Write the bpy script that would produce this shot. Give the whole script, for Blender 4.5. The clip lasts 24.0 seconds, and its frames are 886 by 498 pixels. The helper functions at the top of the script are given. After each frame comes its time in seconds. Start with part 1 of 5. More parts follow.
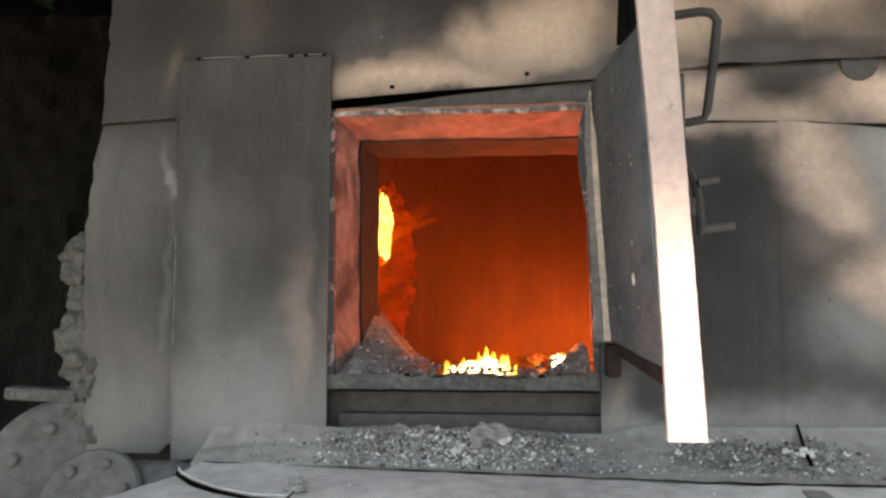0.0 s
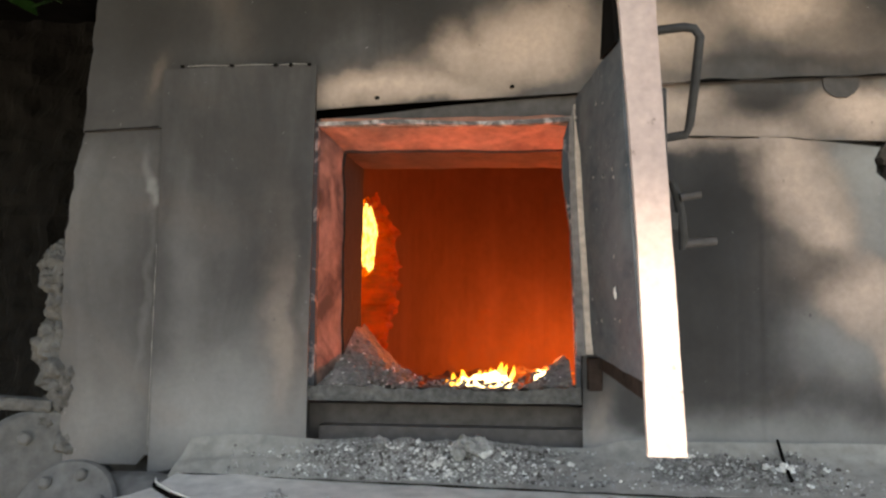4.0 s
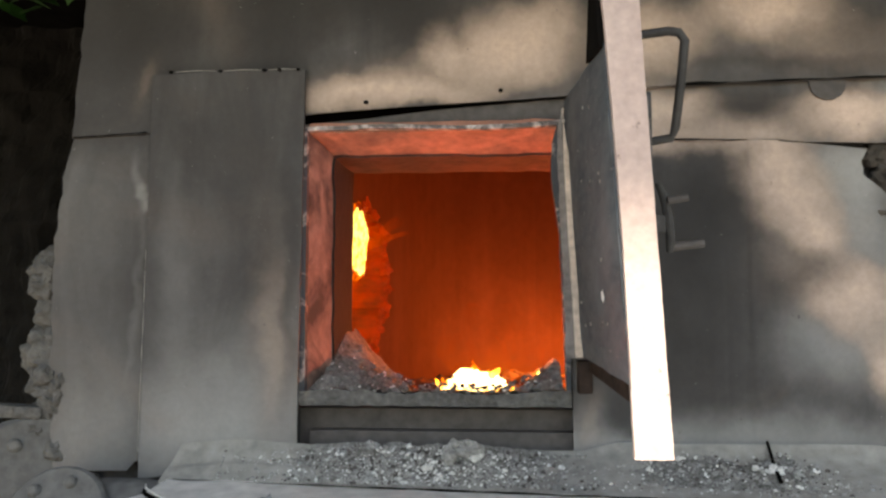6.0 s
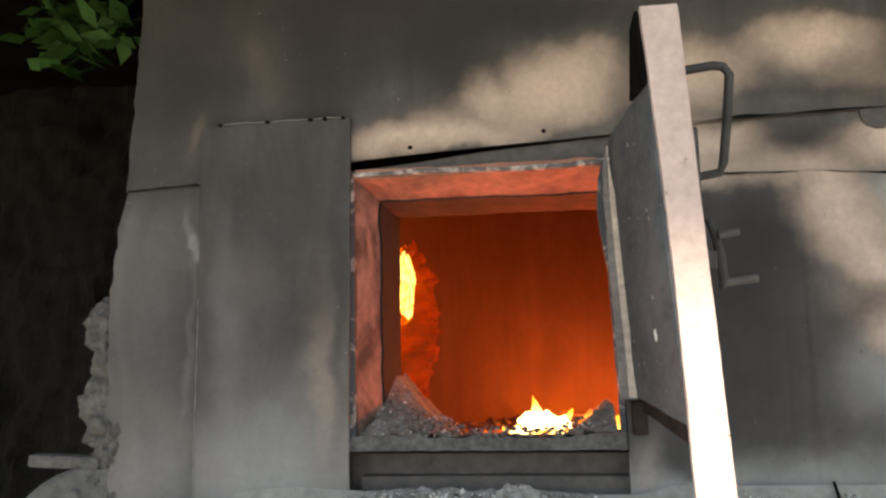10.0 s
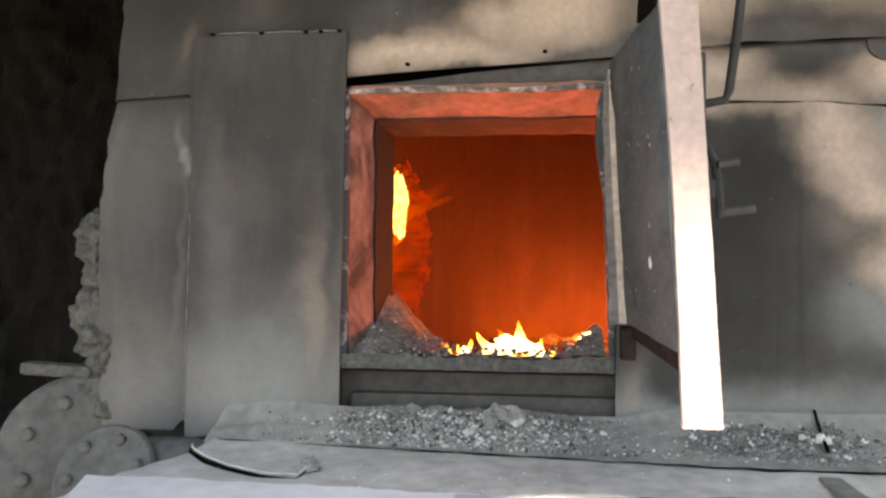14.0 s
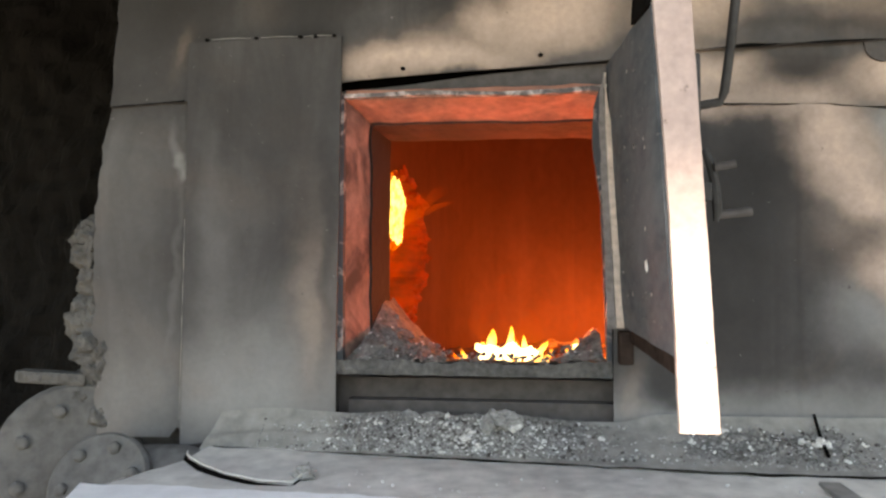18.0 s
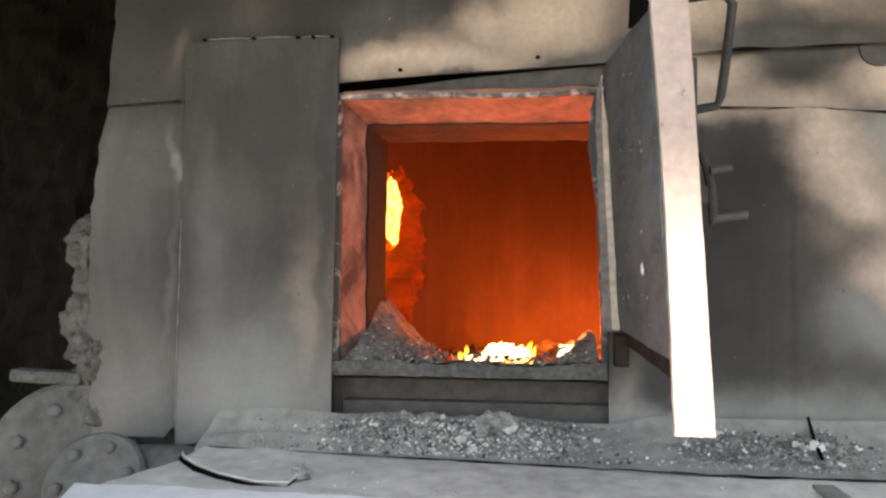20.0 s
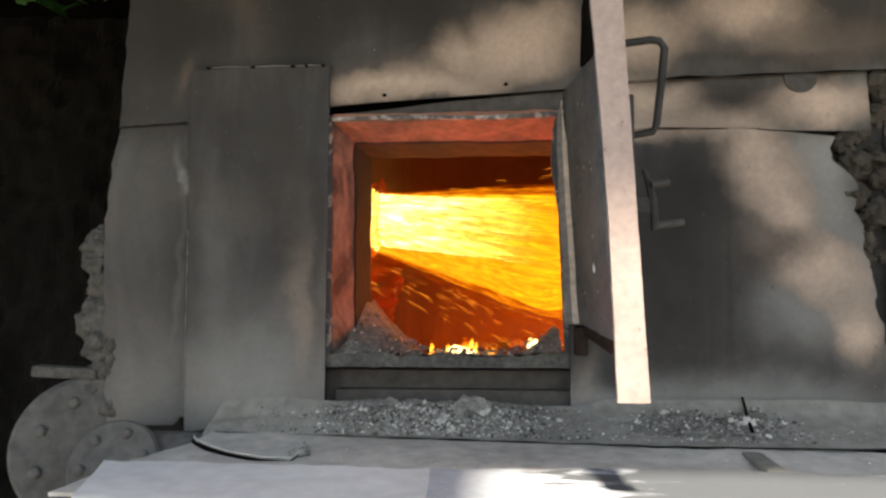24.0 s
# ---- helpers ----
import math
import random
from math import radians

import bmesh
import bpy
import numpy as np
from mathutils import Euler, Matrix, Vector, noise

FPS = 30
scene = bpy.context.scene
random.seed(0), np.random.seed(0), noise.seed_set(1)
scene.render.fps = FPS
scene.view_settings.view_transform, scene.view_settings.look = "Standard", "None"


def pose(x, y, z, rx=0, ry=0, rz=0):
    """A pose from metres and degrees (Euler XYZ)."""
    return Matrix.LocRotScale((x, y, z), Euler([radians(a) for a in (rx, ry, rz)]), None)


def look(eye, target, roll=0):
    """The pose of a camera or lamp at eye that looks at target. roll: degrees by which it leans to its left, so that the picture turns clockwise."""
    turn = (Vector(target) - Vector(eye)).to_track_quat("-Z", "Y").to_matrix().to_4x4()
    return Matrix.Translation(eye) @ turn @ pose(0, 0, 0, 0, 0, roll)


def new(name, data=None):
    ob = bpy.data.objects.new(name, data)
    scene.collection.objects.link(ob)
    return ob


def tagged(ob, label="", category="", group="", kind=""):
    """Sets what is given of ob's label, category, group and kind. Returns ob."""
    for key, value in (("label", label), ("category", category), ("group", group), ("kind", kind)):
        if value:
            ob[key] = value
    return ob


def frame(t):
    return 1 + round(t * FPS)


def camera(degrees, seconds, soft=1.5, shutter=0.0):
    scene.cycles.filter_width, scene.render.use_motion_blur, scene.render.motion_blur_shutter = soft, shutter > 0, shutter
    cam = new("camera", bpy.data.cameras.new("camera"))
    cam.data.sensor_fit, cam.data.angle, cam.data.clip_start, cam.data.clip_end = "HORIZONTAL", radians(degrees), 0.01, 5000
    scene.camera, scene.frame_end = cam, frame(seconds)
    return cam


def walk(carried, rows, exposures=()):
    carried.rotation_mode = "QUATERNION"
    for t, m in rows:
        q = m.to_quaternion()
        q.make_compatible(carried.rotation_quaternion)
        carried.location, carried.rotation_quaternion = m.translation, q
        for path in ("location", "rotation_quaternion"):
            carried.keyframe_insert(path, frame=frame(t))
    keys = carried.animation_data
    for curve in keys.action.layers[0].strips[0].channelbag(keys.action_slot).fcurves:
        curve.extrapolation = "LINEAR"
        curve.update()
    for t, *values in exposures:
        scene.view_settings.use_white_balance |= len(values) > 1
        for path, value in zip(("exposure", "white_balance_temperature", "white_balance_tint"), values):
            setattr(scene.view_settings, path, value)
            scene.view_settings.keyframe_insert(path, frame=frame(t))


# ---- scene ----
cam = camera(57.0, 24.0, 2.5, 0.8)
PATH = [
    (0, (0.353, -1.458, 1.219), (0.155, 0.529, 1.326), -0.2),
    (0.5, (0.355, -1.461, 1.224), (0.164, 0.527, 1.343), 0.1),
    (1, (0.360, -1.461, 1.222), (0.153, 0.524, 1.343), -0.2),
    (1.5, (0.365, -1.455, 1.220), (0.166, 0.532, 1.336), -0.4),
    (3.5, (0.362, -1.449, 1.217), (0.196, 0.540, 1.348), 0.3),
    (4, (0.358, -1.453, 1.219), (0.194, 0.535, 1.355), 0.4),
    (4.5, (0.356, -1.451, 1.219), (0.201, 0.538, 1.358), 0.7),
    (5, (0.355, -1.454, 1.220), (0.189, 0.534, 1.363), 0.5),
    (5.5, (0.362, -1.450, 1.217), (0.204, 0.538, 1.361), 0.3),
    (6, (0.367, -1.454, 1.221), (0.216, 0.535, 1.364), 0.0),
    (6.5, (0.372, -1.452, 1.218), (0.217, 0.534, 1.394), -0.2),
    (7, (0.378, -1.457, 1.218), (0.211, 0.525, 1.430), -0.3),
    (7.5, (0.378, -1.457, 1.223), (0.204, 0.523, 1.451), -0.0),
    (8, (0.379, -1.453, 1.215), (0.206, 0.527, 1.437), -0.1),
    (8.5, (0.377, -1.458, 1.218), (0.206, 0.523, 1.431), -0.1),
    (9, (0.381, -1.458, 1.215), (0.207, 0.523, 1.425), -0.7),
    (9.5, (0.379, -1.457, 1.217), (0.200, 0.522, 1.448), -0.5),
    (9.8, (0.370, -1.455, 1.221), (0.167, 0.522, 1.448), -0.1),
    (10, (0.364, -1.453, 1.223), (0.104, 0.515, 1.468), -1.3),
    (10.2, (0.361, -1.453, 1.221), (0.157, 0.525, 1.442), -1.0),
    (10.4, (0.358, -1.452, 1.220), (0.144, 0.529, 1.392), -0.6),
    (10.5, (0.356, -1.452, 1.219), (0.179, 0.534, 1.371), -1.4),
    (10.6, (0.353, -1.455, 1.221), (0.169, 0.531, 1.365), -1.1),
    (10.8, (0.346, -1.461, 1.226), (0.123, 0.518, 1.416), -0.6),
    (11, (0.340, -1.466, 1.231), (0.073, 0.506, 1.434), 0.8),
    (11.2, (0.341, -1.463, 1.231), (0.045, 0.512, 1.349), 0.5),
    (11.3, (0.342, -1.461, 1.231), (0.068, 0.519, 1.296), 0.6),
    (11.5, (0.344, -1.457, 1.231), (0.070, 0.521, 1.340), 1.0),
    (13.5, (0.360, -1.443, 1.228), (0.094, 0.539, 1.294), 0.2),
    (14, (0.355, -1.445, 1.224), (0.117, 0.540, 1.276), 0.4),
    (14.5, (0.355, -1.442, 1.227), (0.106, 0.541, 1.284), 0.4),
    (15, (0.356, -1.439, 1.223), (0.110, 0.544, 1.296), 0.6),
    (15.5, (0.355, -1.441, 1.222), (0.102, 0.541, 1.297), 0.5),
    (16, (0.357, -1.442, 1.226), (0.116, 0.542, 1.295), 0.4),
    (16.5, (0.358, -1.442, 1.224), (0.121, 0.543, 1.291), 0.3),
    (17, (0.362, -1.440, 1.222), (0.122, 0.545, 1.287), -0.1),
    (17.5, (0.361, -1.439, 1.225), (0.120, 0.545, 1.287), -0.1),
    (18, (0.362, -1.436, 1.222), (0.122, 0.548, 1.289), 0.1),
    (18.5, (0.362, -1.440, 1.225), (0.132, 0.546, 1.287), 0.2),
    (20.5, (0.358, -1.438, 1.224), (0.132, 0.548, 1.292), 0.5),
    (21, (0.355, -1.444, 1.227), (0.137, 0.543, 1.290), 0.5),
    (21.5, (0.355, -1.442, 1.221), (0.133, 0.544, 1.304), 0.6),
    (22, (0.349, -1.445, 1.232), (0.086, 0.536, 1.293), 1.2),
    (22.2, (0.350, -1.464, 1.218), (0.074, 0.517, 1.265), 2.8),
    (22.3, (0.350, -1.473, 1.211), (0.044, 0.501, 1.307), -0.5),
    (22.4, (0.351, -1.482, 1.204), (0.026, 0.489, 1.299), 0.2),
    (22.5, (0.351, -1.492, 1.197), (0.007, 0.478, 1.251), 0.8),
    (22.6, (0.351, -1.501, 1.190), (0.009, 0.470, 1.206), 0.1),
    (22.8, (0.368, -1.522, 1.186), (0.006, 0.444, 1.233), 0.1),
    (23, (0.386, -1.544, 1.181), (0.067, 0.429, 1.254), 0.8),
    (23.2, (0.378, -1.575, 1.194), (0.155, 0.409, 1.308), 0.5),
    (23.5, (0.366, -1.622, 1.212), (0.194, 0.369, 1.310), 0.5),
    (24, (0.367, -1.623, 1.212), (0.204, 0.368, 1.298), -0.1),
]
EXPOSURE = 1.77
walk(cam, [(t, look(eye, target, roll)) for t, eye, target, roll in PATH],
     [(0, EXPOSURE, 8000, 9), (11.5, EXPOSURE, 8000, 9), (13.5, EXPOSURE + 0.15, 8000, 9), (22.4, EXPOSURE + 0.15, 8000, 9),
      (23.0, EXPOSURE + 0.2, 8000, 9), (23.6, EXPOSURE - 0.5, 8000, 9), (24, EXPOSURE - 0.5, 8000, 9)])

# ---------------------------------------------------------------- light
SUN_EL, SUN_AZ = 61.0, 5.0          # the sun stands behind the camera, a little to the right, over the open front of the shed
world = bpy.data.worlds.new("sky")
scene.world = world
world.use_nodes = True
wn = world.node_tree
bg = wn.nodes["Background"]
sky = wn.nodes.new("ShaderNodeTexSky")
sky.sky_type, sky.sun_disc = "NISHITA", False
sky.sun_elevation, sky.sun_rotation = radians(SUN_EL), radians(180 - SUN_AZ)
wn.links.new(sky.outputs[0], bg.inputs["Color"])
bg.inputs["Strength"].default_value = 0.145
sun = new("sun", bpy.data.lights.new("sun", "SUN"))
sun.data.energy, sun.data.angle, sun.data.color = 5.0, radians(5.0), (1.0, 0.98, 0.96)
sun.matrix_world = look((0.3 + 6 * math.tan(radians(SUN_AZ)), -6.0, 1.0 + 6 * math.tan(radians(SUN_EL))), (0.3, 0, 1.0))

# the fire's own light: the ember bed deep in the chamber, and the flames by the sill
fire = new("ember_light", bpy.data.lights.new("ember_light", "POINT"))
fire.data.energy, fire.data.color, fire.data.shadow_soft_size = 4.4, (1.0, 0.225, 0.045), 0.06
fire.location = (0.50, 1.13, 1.05)
fire = new("flame_light", bpy.data.lights.new("flame_light", "POINT"))
fire.data.energy, fire.data.color, fire.data.shadow_soft_size = 4.0, (1.0, 0.165, 0.045), 0.025
fire.location = (0.455, 0.36, 1.115)


# ---------------------------------------------------------------- materials
def mat(name):
    m = bpy.data.materials.new(name)
    m.use_nodes = True
    return m, m.node_tree, m.node_tree.nodes["Principled BSDF"]


def node(nt, kind, **values):
    n = nt.nodes.new("ShaderNode" + kind)
    for key, value in values.items():
        if key == "op":
            n.operation = value
        elif key == "blend":
            n.blend_type = value
        else:
            n.inputs[key].default_value = value
    return n


def math_node(nt, op, a, b=None, c=None, clamp=False):
    n = nt.nodes.new("ShaderNodeMath")
    n.operation, n.use_clamp = op, clamp
    for i, v in enumerate((a, b, c)):
        if v is None:
            continue
        if isinstance(v, (int, float)):
            n.inputs[i].default_value = v
        else:
            nt.links.new(v, n.inputs[i])
    return n.outputs[0]


def mix_colour(nt, fac, a, b, blend="MIX"):
    n = nt.nodes.new("ShaderNodeMix")
    n.data_type, n.blend_type = "RGBA", blend
    for sock, v in ((n.inputs[0], fac), (n.inputs[6], a), (n.inputs[7], b)):
        if isinstance(v, (int, float)):
            sock.default_value = v
        elif isinstance(v, tuple):
            sock.default_value = (*v, 1) if len(v) == 3 else v
        else:
            nt.links.new(v, sock)
    return n.outputs[2]


def noise_tex(nt, vec, scale, detail=4, rough=0.6, distort=0.0):
    n = node(nt, "TexNoise", Scale=scale, Detail=detail, Roughness=rough, Distortion=distort)
    nt.links.new(vec, n.inputs["Vector"])
    return n


def ramp(nt, fac, stops):
    n = nt.nodes.new("ShaderNodeValToRGB")
    cr = n.color_ramp
    while len(cr.elements) < len(stops):
        cr.elements.new(0.5)
    for e, (p, c) in zip(cr.elements, stops):
        e.position = p
        e.color = (c, c, c, 1) if isinstance(c, (int, float)) else (*c, 1)
    nt.links.new(fac, n.inputs[0])
    return n.outputs[0]


def place(nt):
    """World place of the shaded point, so that stains run over neighbouring sheets."""
    return nt.nodes.new("ShaderNodeNewGeometry").outputs["Position"]


def bump(nt, bsdf, height, strength, distance):
    b = node(nt, "Bump", Strength=strength, Distance=distance)
    nt.links.new(height, b.inputs["Height"])
    nt.links.new(b.outputs[0], bsdf.inputs["Normal"])


def plain(name, colour, rough=0.7, metal=0.0, grain=60.0, vary=0.35, relief=0.3, depth=0.002):
    m, nt, bsdf = mat(name)
    p = place(nt)
    fine, broad = noise_tex(nt, p, grain), noise_tex(nt, p, grain / 8, 3)
    f = math_node(nt, "ADD", math_node(nt, "MULTIPLY", fine.outputs[0], 0.5), math_node(nt, "MULTIPLY", broad.outputs[0], 0.5))
    lo = tuple(c * (1 - vary) for c in colour)
    hi = tuple(min(1, c * (1 + vary)) for c in colour)
    nt.links.new(ramp(nt, f, ((0.3, lo), (0.7, hi))), bsdf.inputs["Base Color"])
    bsdf.inputs["Roughness"].default_value, bsdf.inputs["Metallic"].default_value, bsdf.inputs["Specular IOR Level"].default_value = rough, metal, 0.22
    bump(nt, bsdf, fine.outputs[0], relief, depth)
    return m


def casing_metal(name, tans, pale_and_lit, soot_and_shade):
    """Sooty sheet steel: bare tan metal shows where the heat has burnt the soot off. The pale and soot masks also paint
    in light and shade.
    """
    m, nt, bsdf = mat(name)
    p = place(nt)
    warp = noise_tex(nt, p, 4.0, 4, 0.5)
    off = nt.nodes.new("ShaderNodeVectorMath")
    off.operation = "MULTIPLY_ADD"
    nt.links.new(warp.outputs["Color"], off.inputs[0])
    off.inputs[1].default_value, off.inputs[2].default_value = (0.11, 0, 0.11), (-0.0775, 0, -0.0775)
    wisp = noise_tex(nt, p, 15.0, 3, 0.55)
    off_b = nt.nodes.new("ShaderNodeVectorMath")
    off_b.operation = "MULTIPLY_ADD"
    nt.links.new(wisp.outputs["Color"], off_b.inputs[0])
    off_b.inputs[1].default_value = (0.045, 0, 0.045)
    nt.links.new(off.outputs[0], off_b.inputs[2])
    add = nt.nodes.new("ShaderNodeVectorMath")
    nt.links.new(p, add.inputs[0])
    nt.links.new(off_b.outputs[0], add.inputs[1])
    sep = nt.nodes.new("ShaderNodeSeparateXYZ")
    nt.links.new(add.outputs[0], sep.inputs[0])
    x, z = sep.outputs[0], sep.outputs[2]

    def union(a, b):
        if a is None:
            return b
        return math_node(nt, "SUBTRACT", math_node(nt, "ADD", a, b), math_node(nt, "MULTIPLY", a, b))

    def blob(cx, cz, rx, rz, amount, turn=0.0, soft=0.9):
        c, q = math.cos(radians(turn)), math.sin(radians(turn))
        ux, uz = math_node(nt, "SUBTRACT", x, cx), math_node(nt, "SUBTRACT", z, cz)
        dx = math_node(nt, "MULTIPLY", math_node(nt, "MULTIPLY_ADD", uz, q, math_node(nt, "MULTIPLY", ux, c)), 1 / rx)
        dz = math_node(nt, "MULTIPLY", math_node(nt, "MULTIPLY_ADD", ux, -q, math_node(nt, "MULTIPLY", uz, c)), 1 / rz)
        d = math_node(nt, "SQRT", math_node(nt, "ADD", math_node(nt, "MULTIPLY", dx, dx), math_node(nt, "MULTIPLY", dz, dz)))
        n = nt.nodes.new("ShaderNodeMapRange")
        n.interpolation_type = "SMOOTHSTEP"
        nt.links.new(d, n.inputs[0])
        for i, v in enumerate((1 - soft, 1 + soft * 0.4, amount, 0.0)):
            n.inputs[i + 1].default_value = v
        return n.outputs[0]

    tan, pale_lit_mask, soot = None, None, None
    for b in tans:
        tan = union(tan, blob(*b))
    for b in pale_and_lit:
        pale_lit_mask = union(pale_lit_mask, blob(*b))
    for b in soot_and_shade:
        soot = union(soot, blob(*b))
    grain, mid = noise_tex(nt, p, 90, 5, 0.65), noise_tex(nt, p, 14, 4, 0.6)
    tan = math_node(nt, "MULTIPLY", tan, math_node(nt, "MULTIPLY_ADD", mid.outputs[0], 0.4, 0.78), clamp=True)
    mp = nt.nodes.new("ShaderNodeMapping")
    mp.inputs["Scale"].default_value = (9.0, 9.0, 2.2)
    nt.links.new(p, mp.inputs["Vector"])
    smear = noise_tex(nt, mp.outputs[0], 1.0, 6, 0.62, 0.8)
    wipe = noise_tex(nt, p, 3.2, 5, 0.6, 1.2)
    f = math_node(nt, "MULTIPLY_ADD", smear.outputs[0], 0.55, math_node(nt, "MULTIPLY", wipe.outputs[0], 0.45))
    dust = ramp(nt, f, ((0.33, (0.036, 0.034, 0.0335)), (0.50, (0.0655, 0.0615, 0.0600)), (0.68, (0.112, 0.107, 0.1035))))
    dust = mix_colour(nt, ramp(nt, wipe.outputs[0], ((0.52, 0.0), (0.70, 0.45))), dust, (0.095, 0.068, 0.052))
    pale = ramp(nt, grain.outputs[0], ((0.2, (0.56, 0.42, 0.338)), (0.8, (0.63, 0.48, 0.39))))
    c = mix_colour(nt, pale_lit_mask, dust, (0.28, 0.275, 0.262))
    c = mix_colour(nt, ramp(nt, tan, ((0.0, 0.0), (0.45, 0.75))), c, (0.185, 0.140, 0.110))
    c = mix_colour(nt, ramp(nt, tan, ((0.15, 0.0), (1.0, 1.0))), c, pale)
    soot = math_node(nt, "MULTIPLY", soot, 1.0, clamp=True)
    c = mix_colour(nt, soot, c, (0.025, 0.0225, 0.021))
    c = mix_colour(nt, 0.5, c, ramp(nt, grain.outputs[0], ((0.25, 0.42), (0.75, 0.58))), "OVERLAY")
    fleck, pit = noise_tex(nt, p, 150, 2, 0.5), noise_tex(nt, p, 75, 3, 0.6)
    c = mix_colour(nt, ramp(nt, fleck.outputs[0], ((0.755, 0.0), (0.80, 0.45))), c, (0.38, 0.37, 0.35))
    c = mix_colour(nt, ramp(nt, pit.outputs[0], ((0.22, 0.55), (0.28, 0.0))), c, (0.03, 0.027, 0.025))
    nt.links.new(c, bsdf.inputs["Base Color"])
    nt.links.new(ramp(nt, mid.outputs[0], ((0.3, 0.60), (0.7, 0.80))), bsdf.inputs["Roughness"])
    bsdf.inputs["Specular IOR Level"].default_value = 0.3
    bump(nt, bsdf, mid.outputs[0], 0.10, 0.004)
    return m


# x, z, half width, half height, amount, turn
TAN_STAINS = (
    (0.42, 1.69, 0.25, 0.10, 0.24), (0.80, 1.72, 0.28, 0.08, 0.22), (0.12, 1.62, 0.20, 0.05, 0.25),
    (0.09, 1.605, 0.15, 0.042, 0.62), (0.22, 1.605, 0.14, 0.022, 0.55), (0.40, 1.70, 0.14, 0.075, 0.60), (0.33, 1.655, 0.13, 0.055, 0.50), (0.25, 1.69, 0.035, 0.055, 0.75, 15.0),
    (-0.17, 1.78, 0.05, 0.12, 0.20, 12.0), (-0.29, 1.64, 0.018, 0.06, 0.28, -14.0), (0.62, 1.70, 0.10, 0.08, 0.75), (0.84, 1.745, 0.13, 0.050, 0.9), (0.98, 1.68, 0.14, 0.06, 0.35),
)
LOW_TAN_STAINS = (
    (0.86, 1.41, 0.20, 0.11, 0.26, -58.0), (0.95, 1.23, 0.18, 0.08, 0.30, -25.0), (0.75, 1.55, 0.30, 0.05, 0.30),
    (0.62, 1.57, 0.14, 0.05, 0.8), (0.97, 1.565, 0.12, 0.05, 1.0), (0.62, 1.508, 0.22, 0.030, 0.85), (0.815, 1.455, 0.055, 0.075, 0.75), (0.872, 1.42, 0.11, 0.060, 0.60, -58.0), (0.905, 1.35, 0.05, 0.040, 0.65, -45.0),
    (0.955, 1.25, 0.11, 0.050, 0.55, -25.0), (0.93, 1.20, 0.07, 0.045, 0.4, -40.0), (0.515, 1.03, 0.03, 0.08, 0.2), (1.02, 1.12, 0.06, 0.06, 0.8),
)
# pale marks; the wide low ones also lighten the foot like bounced light
PALE_AND_LIT = (
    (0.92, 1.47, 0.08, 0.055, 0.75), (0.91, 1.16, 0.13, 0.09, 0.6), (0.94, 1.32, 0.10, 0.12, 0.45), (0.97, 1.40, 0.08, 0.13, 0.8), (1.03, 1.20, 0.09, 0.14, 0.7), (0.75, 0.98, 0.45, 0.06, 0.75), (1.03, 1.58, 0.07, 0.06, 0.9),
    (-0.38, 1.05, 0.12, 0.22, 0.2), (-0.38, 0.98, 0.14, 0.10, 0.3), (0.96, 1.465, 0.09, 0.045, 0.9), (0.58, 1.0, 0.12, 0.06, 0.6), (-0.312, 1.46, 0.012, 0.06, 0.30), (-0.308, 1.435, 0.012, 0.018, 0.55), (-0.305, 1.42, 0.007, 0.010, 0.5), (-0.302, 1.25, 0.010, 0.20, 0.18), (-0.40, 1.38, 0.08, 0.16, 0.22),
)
# soot, plus painted shade: wide patches along the top, two under the door
SOOT_AND_SHADE = (
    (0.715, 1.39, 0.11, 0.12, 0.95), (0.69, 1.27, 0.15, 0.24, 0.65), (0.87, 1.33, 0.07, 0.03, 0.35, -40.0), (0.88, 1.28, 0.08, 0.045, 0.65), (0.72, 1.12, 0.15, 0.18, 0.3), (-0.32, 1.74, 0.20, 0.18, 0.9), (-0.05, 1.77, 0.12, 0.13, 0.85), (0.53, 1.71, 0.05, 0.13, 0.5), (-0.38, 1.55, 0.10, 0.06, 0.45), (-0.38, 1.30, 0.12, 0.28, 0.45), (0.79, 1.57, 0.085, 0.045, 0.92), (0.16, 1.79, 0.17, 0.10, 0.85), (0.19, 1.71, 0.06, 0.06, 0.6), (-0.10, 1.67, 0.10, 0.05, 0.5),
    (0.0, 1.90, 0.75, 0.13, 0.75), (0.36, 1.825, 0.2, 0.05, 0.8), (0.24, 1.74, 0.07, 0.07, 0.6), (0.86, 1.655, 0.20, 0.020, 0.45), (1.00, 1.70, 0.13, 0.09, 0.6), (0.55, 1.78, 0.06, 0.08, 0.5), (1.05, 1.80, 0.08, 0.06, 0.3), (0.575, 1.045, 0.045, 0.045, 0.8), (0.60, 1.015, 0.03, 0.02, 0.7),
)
# the cover panel has its own marks; top shade and lighter foot painted in
PANEL_TANS = ((-0.045, 1.28, 0.040, 0.26, 0.15), (-0.035, 1.12, 0.055, 0.17, 0.18), (-0.24, 1.01, 0.03, 0.03, 0.12), (-0.11, 1.49, 0.06, 0.05, 0.08), (-0.20, 1.60, 0.06, 0.03, 0.07))
PANEL_PALE_AND_LIT = ((-0.14, 0.99, 0.22, 0.14, 0.75), (-0.10, 1.10, 0.16, 0.12, 0.35), (-0.22, 1.15, 0.04, 0.30, 0.16), (-0.24, 1.40, 0.03, 0.20, 0.14))
PANEL_SOOT_AND_SHADE = ((-0.15, 1.25, 0.24, 0.40, 0.14), (-0.14, 1.52, 0.24, 0.26, 0.44), (-0.09, 1.48, 0.10, 0.20, 0.35), (-0.10, 1.28, 0.05, 0.22, 0.30), (-0.015, 1.35, 0.016, 0.30, 0.5), (-0.20, 1.55, 0.09, 0.12, 0.20))

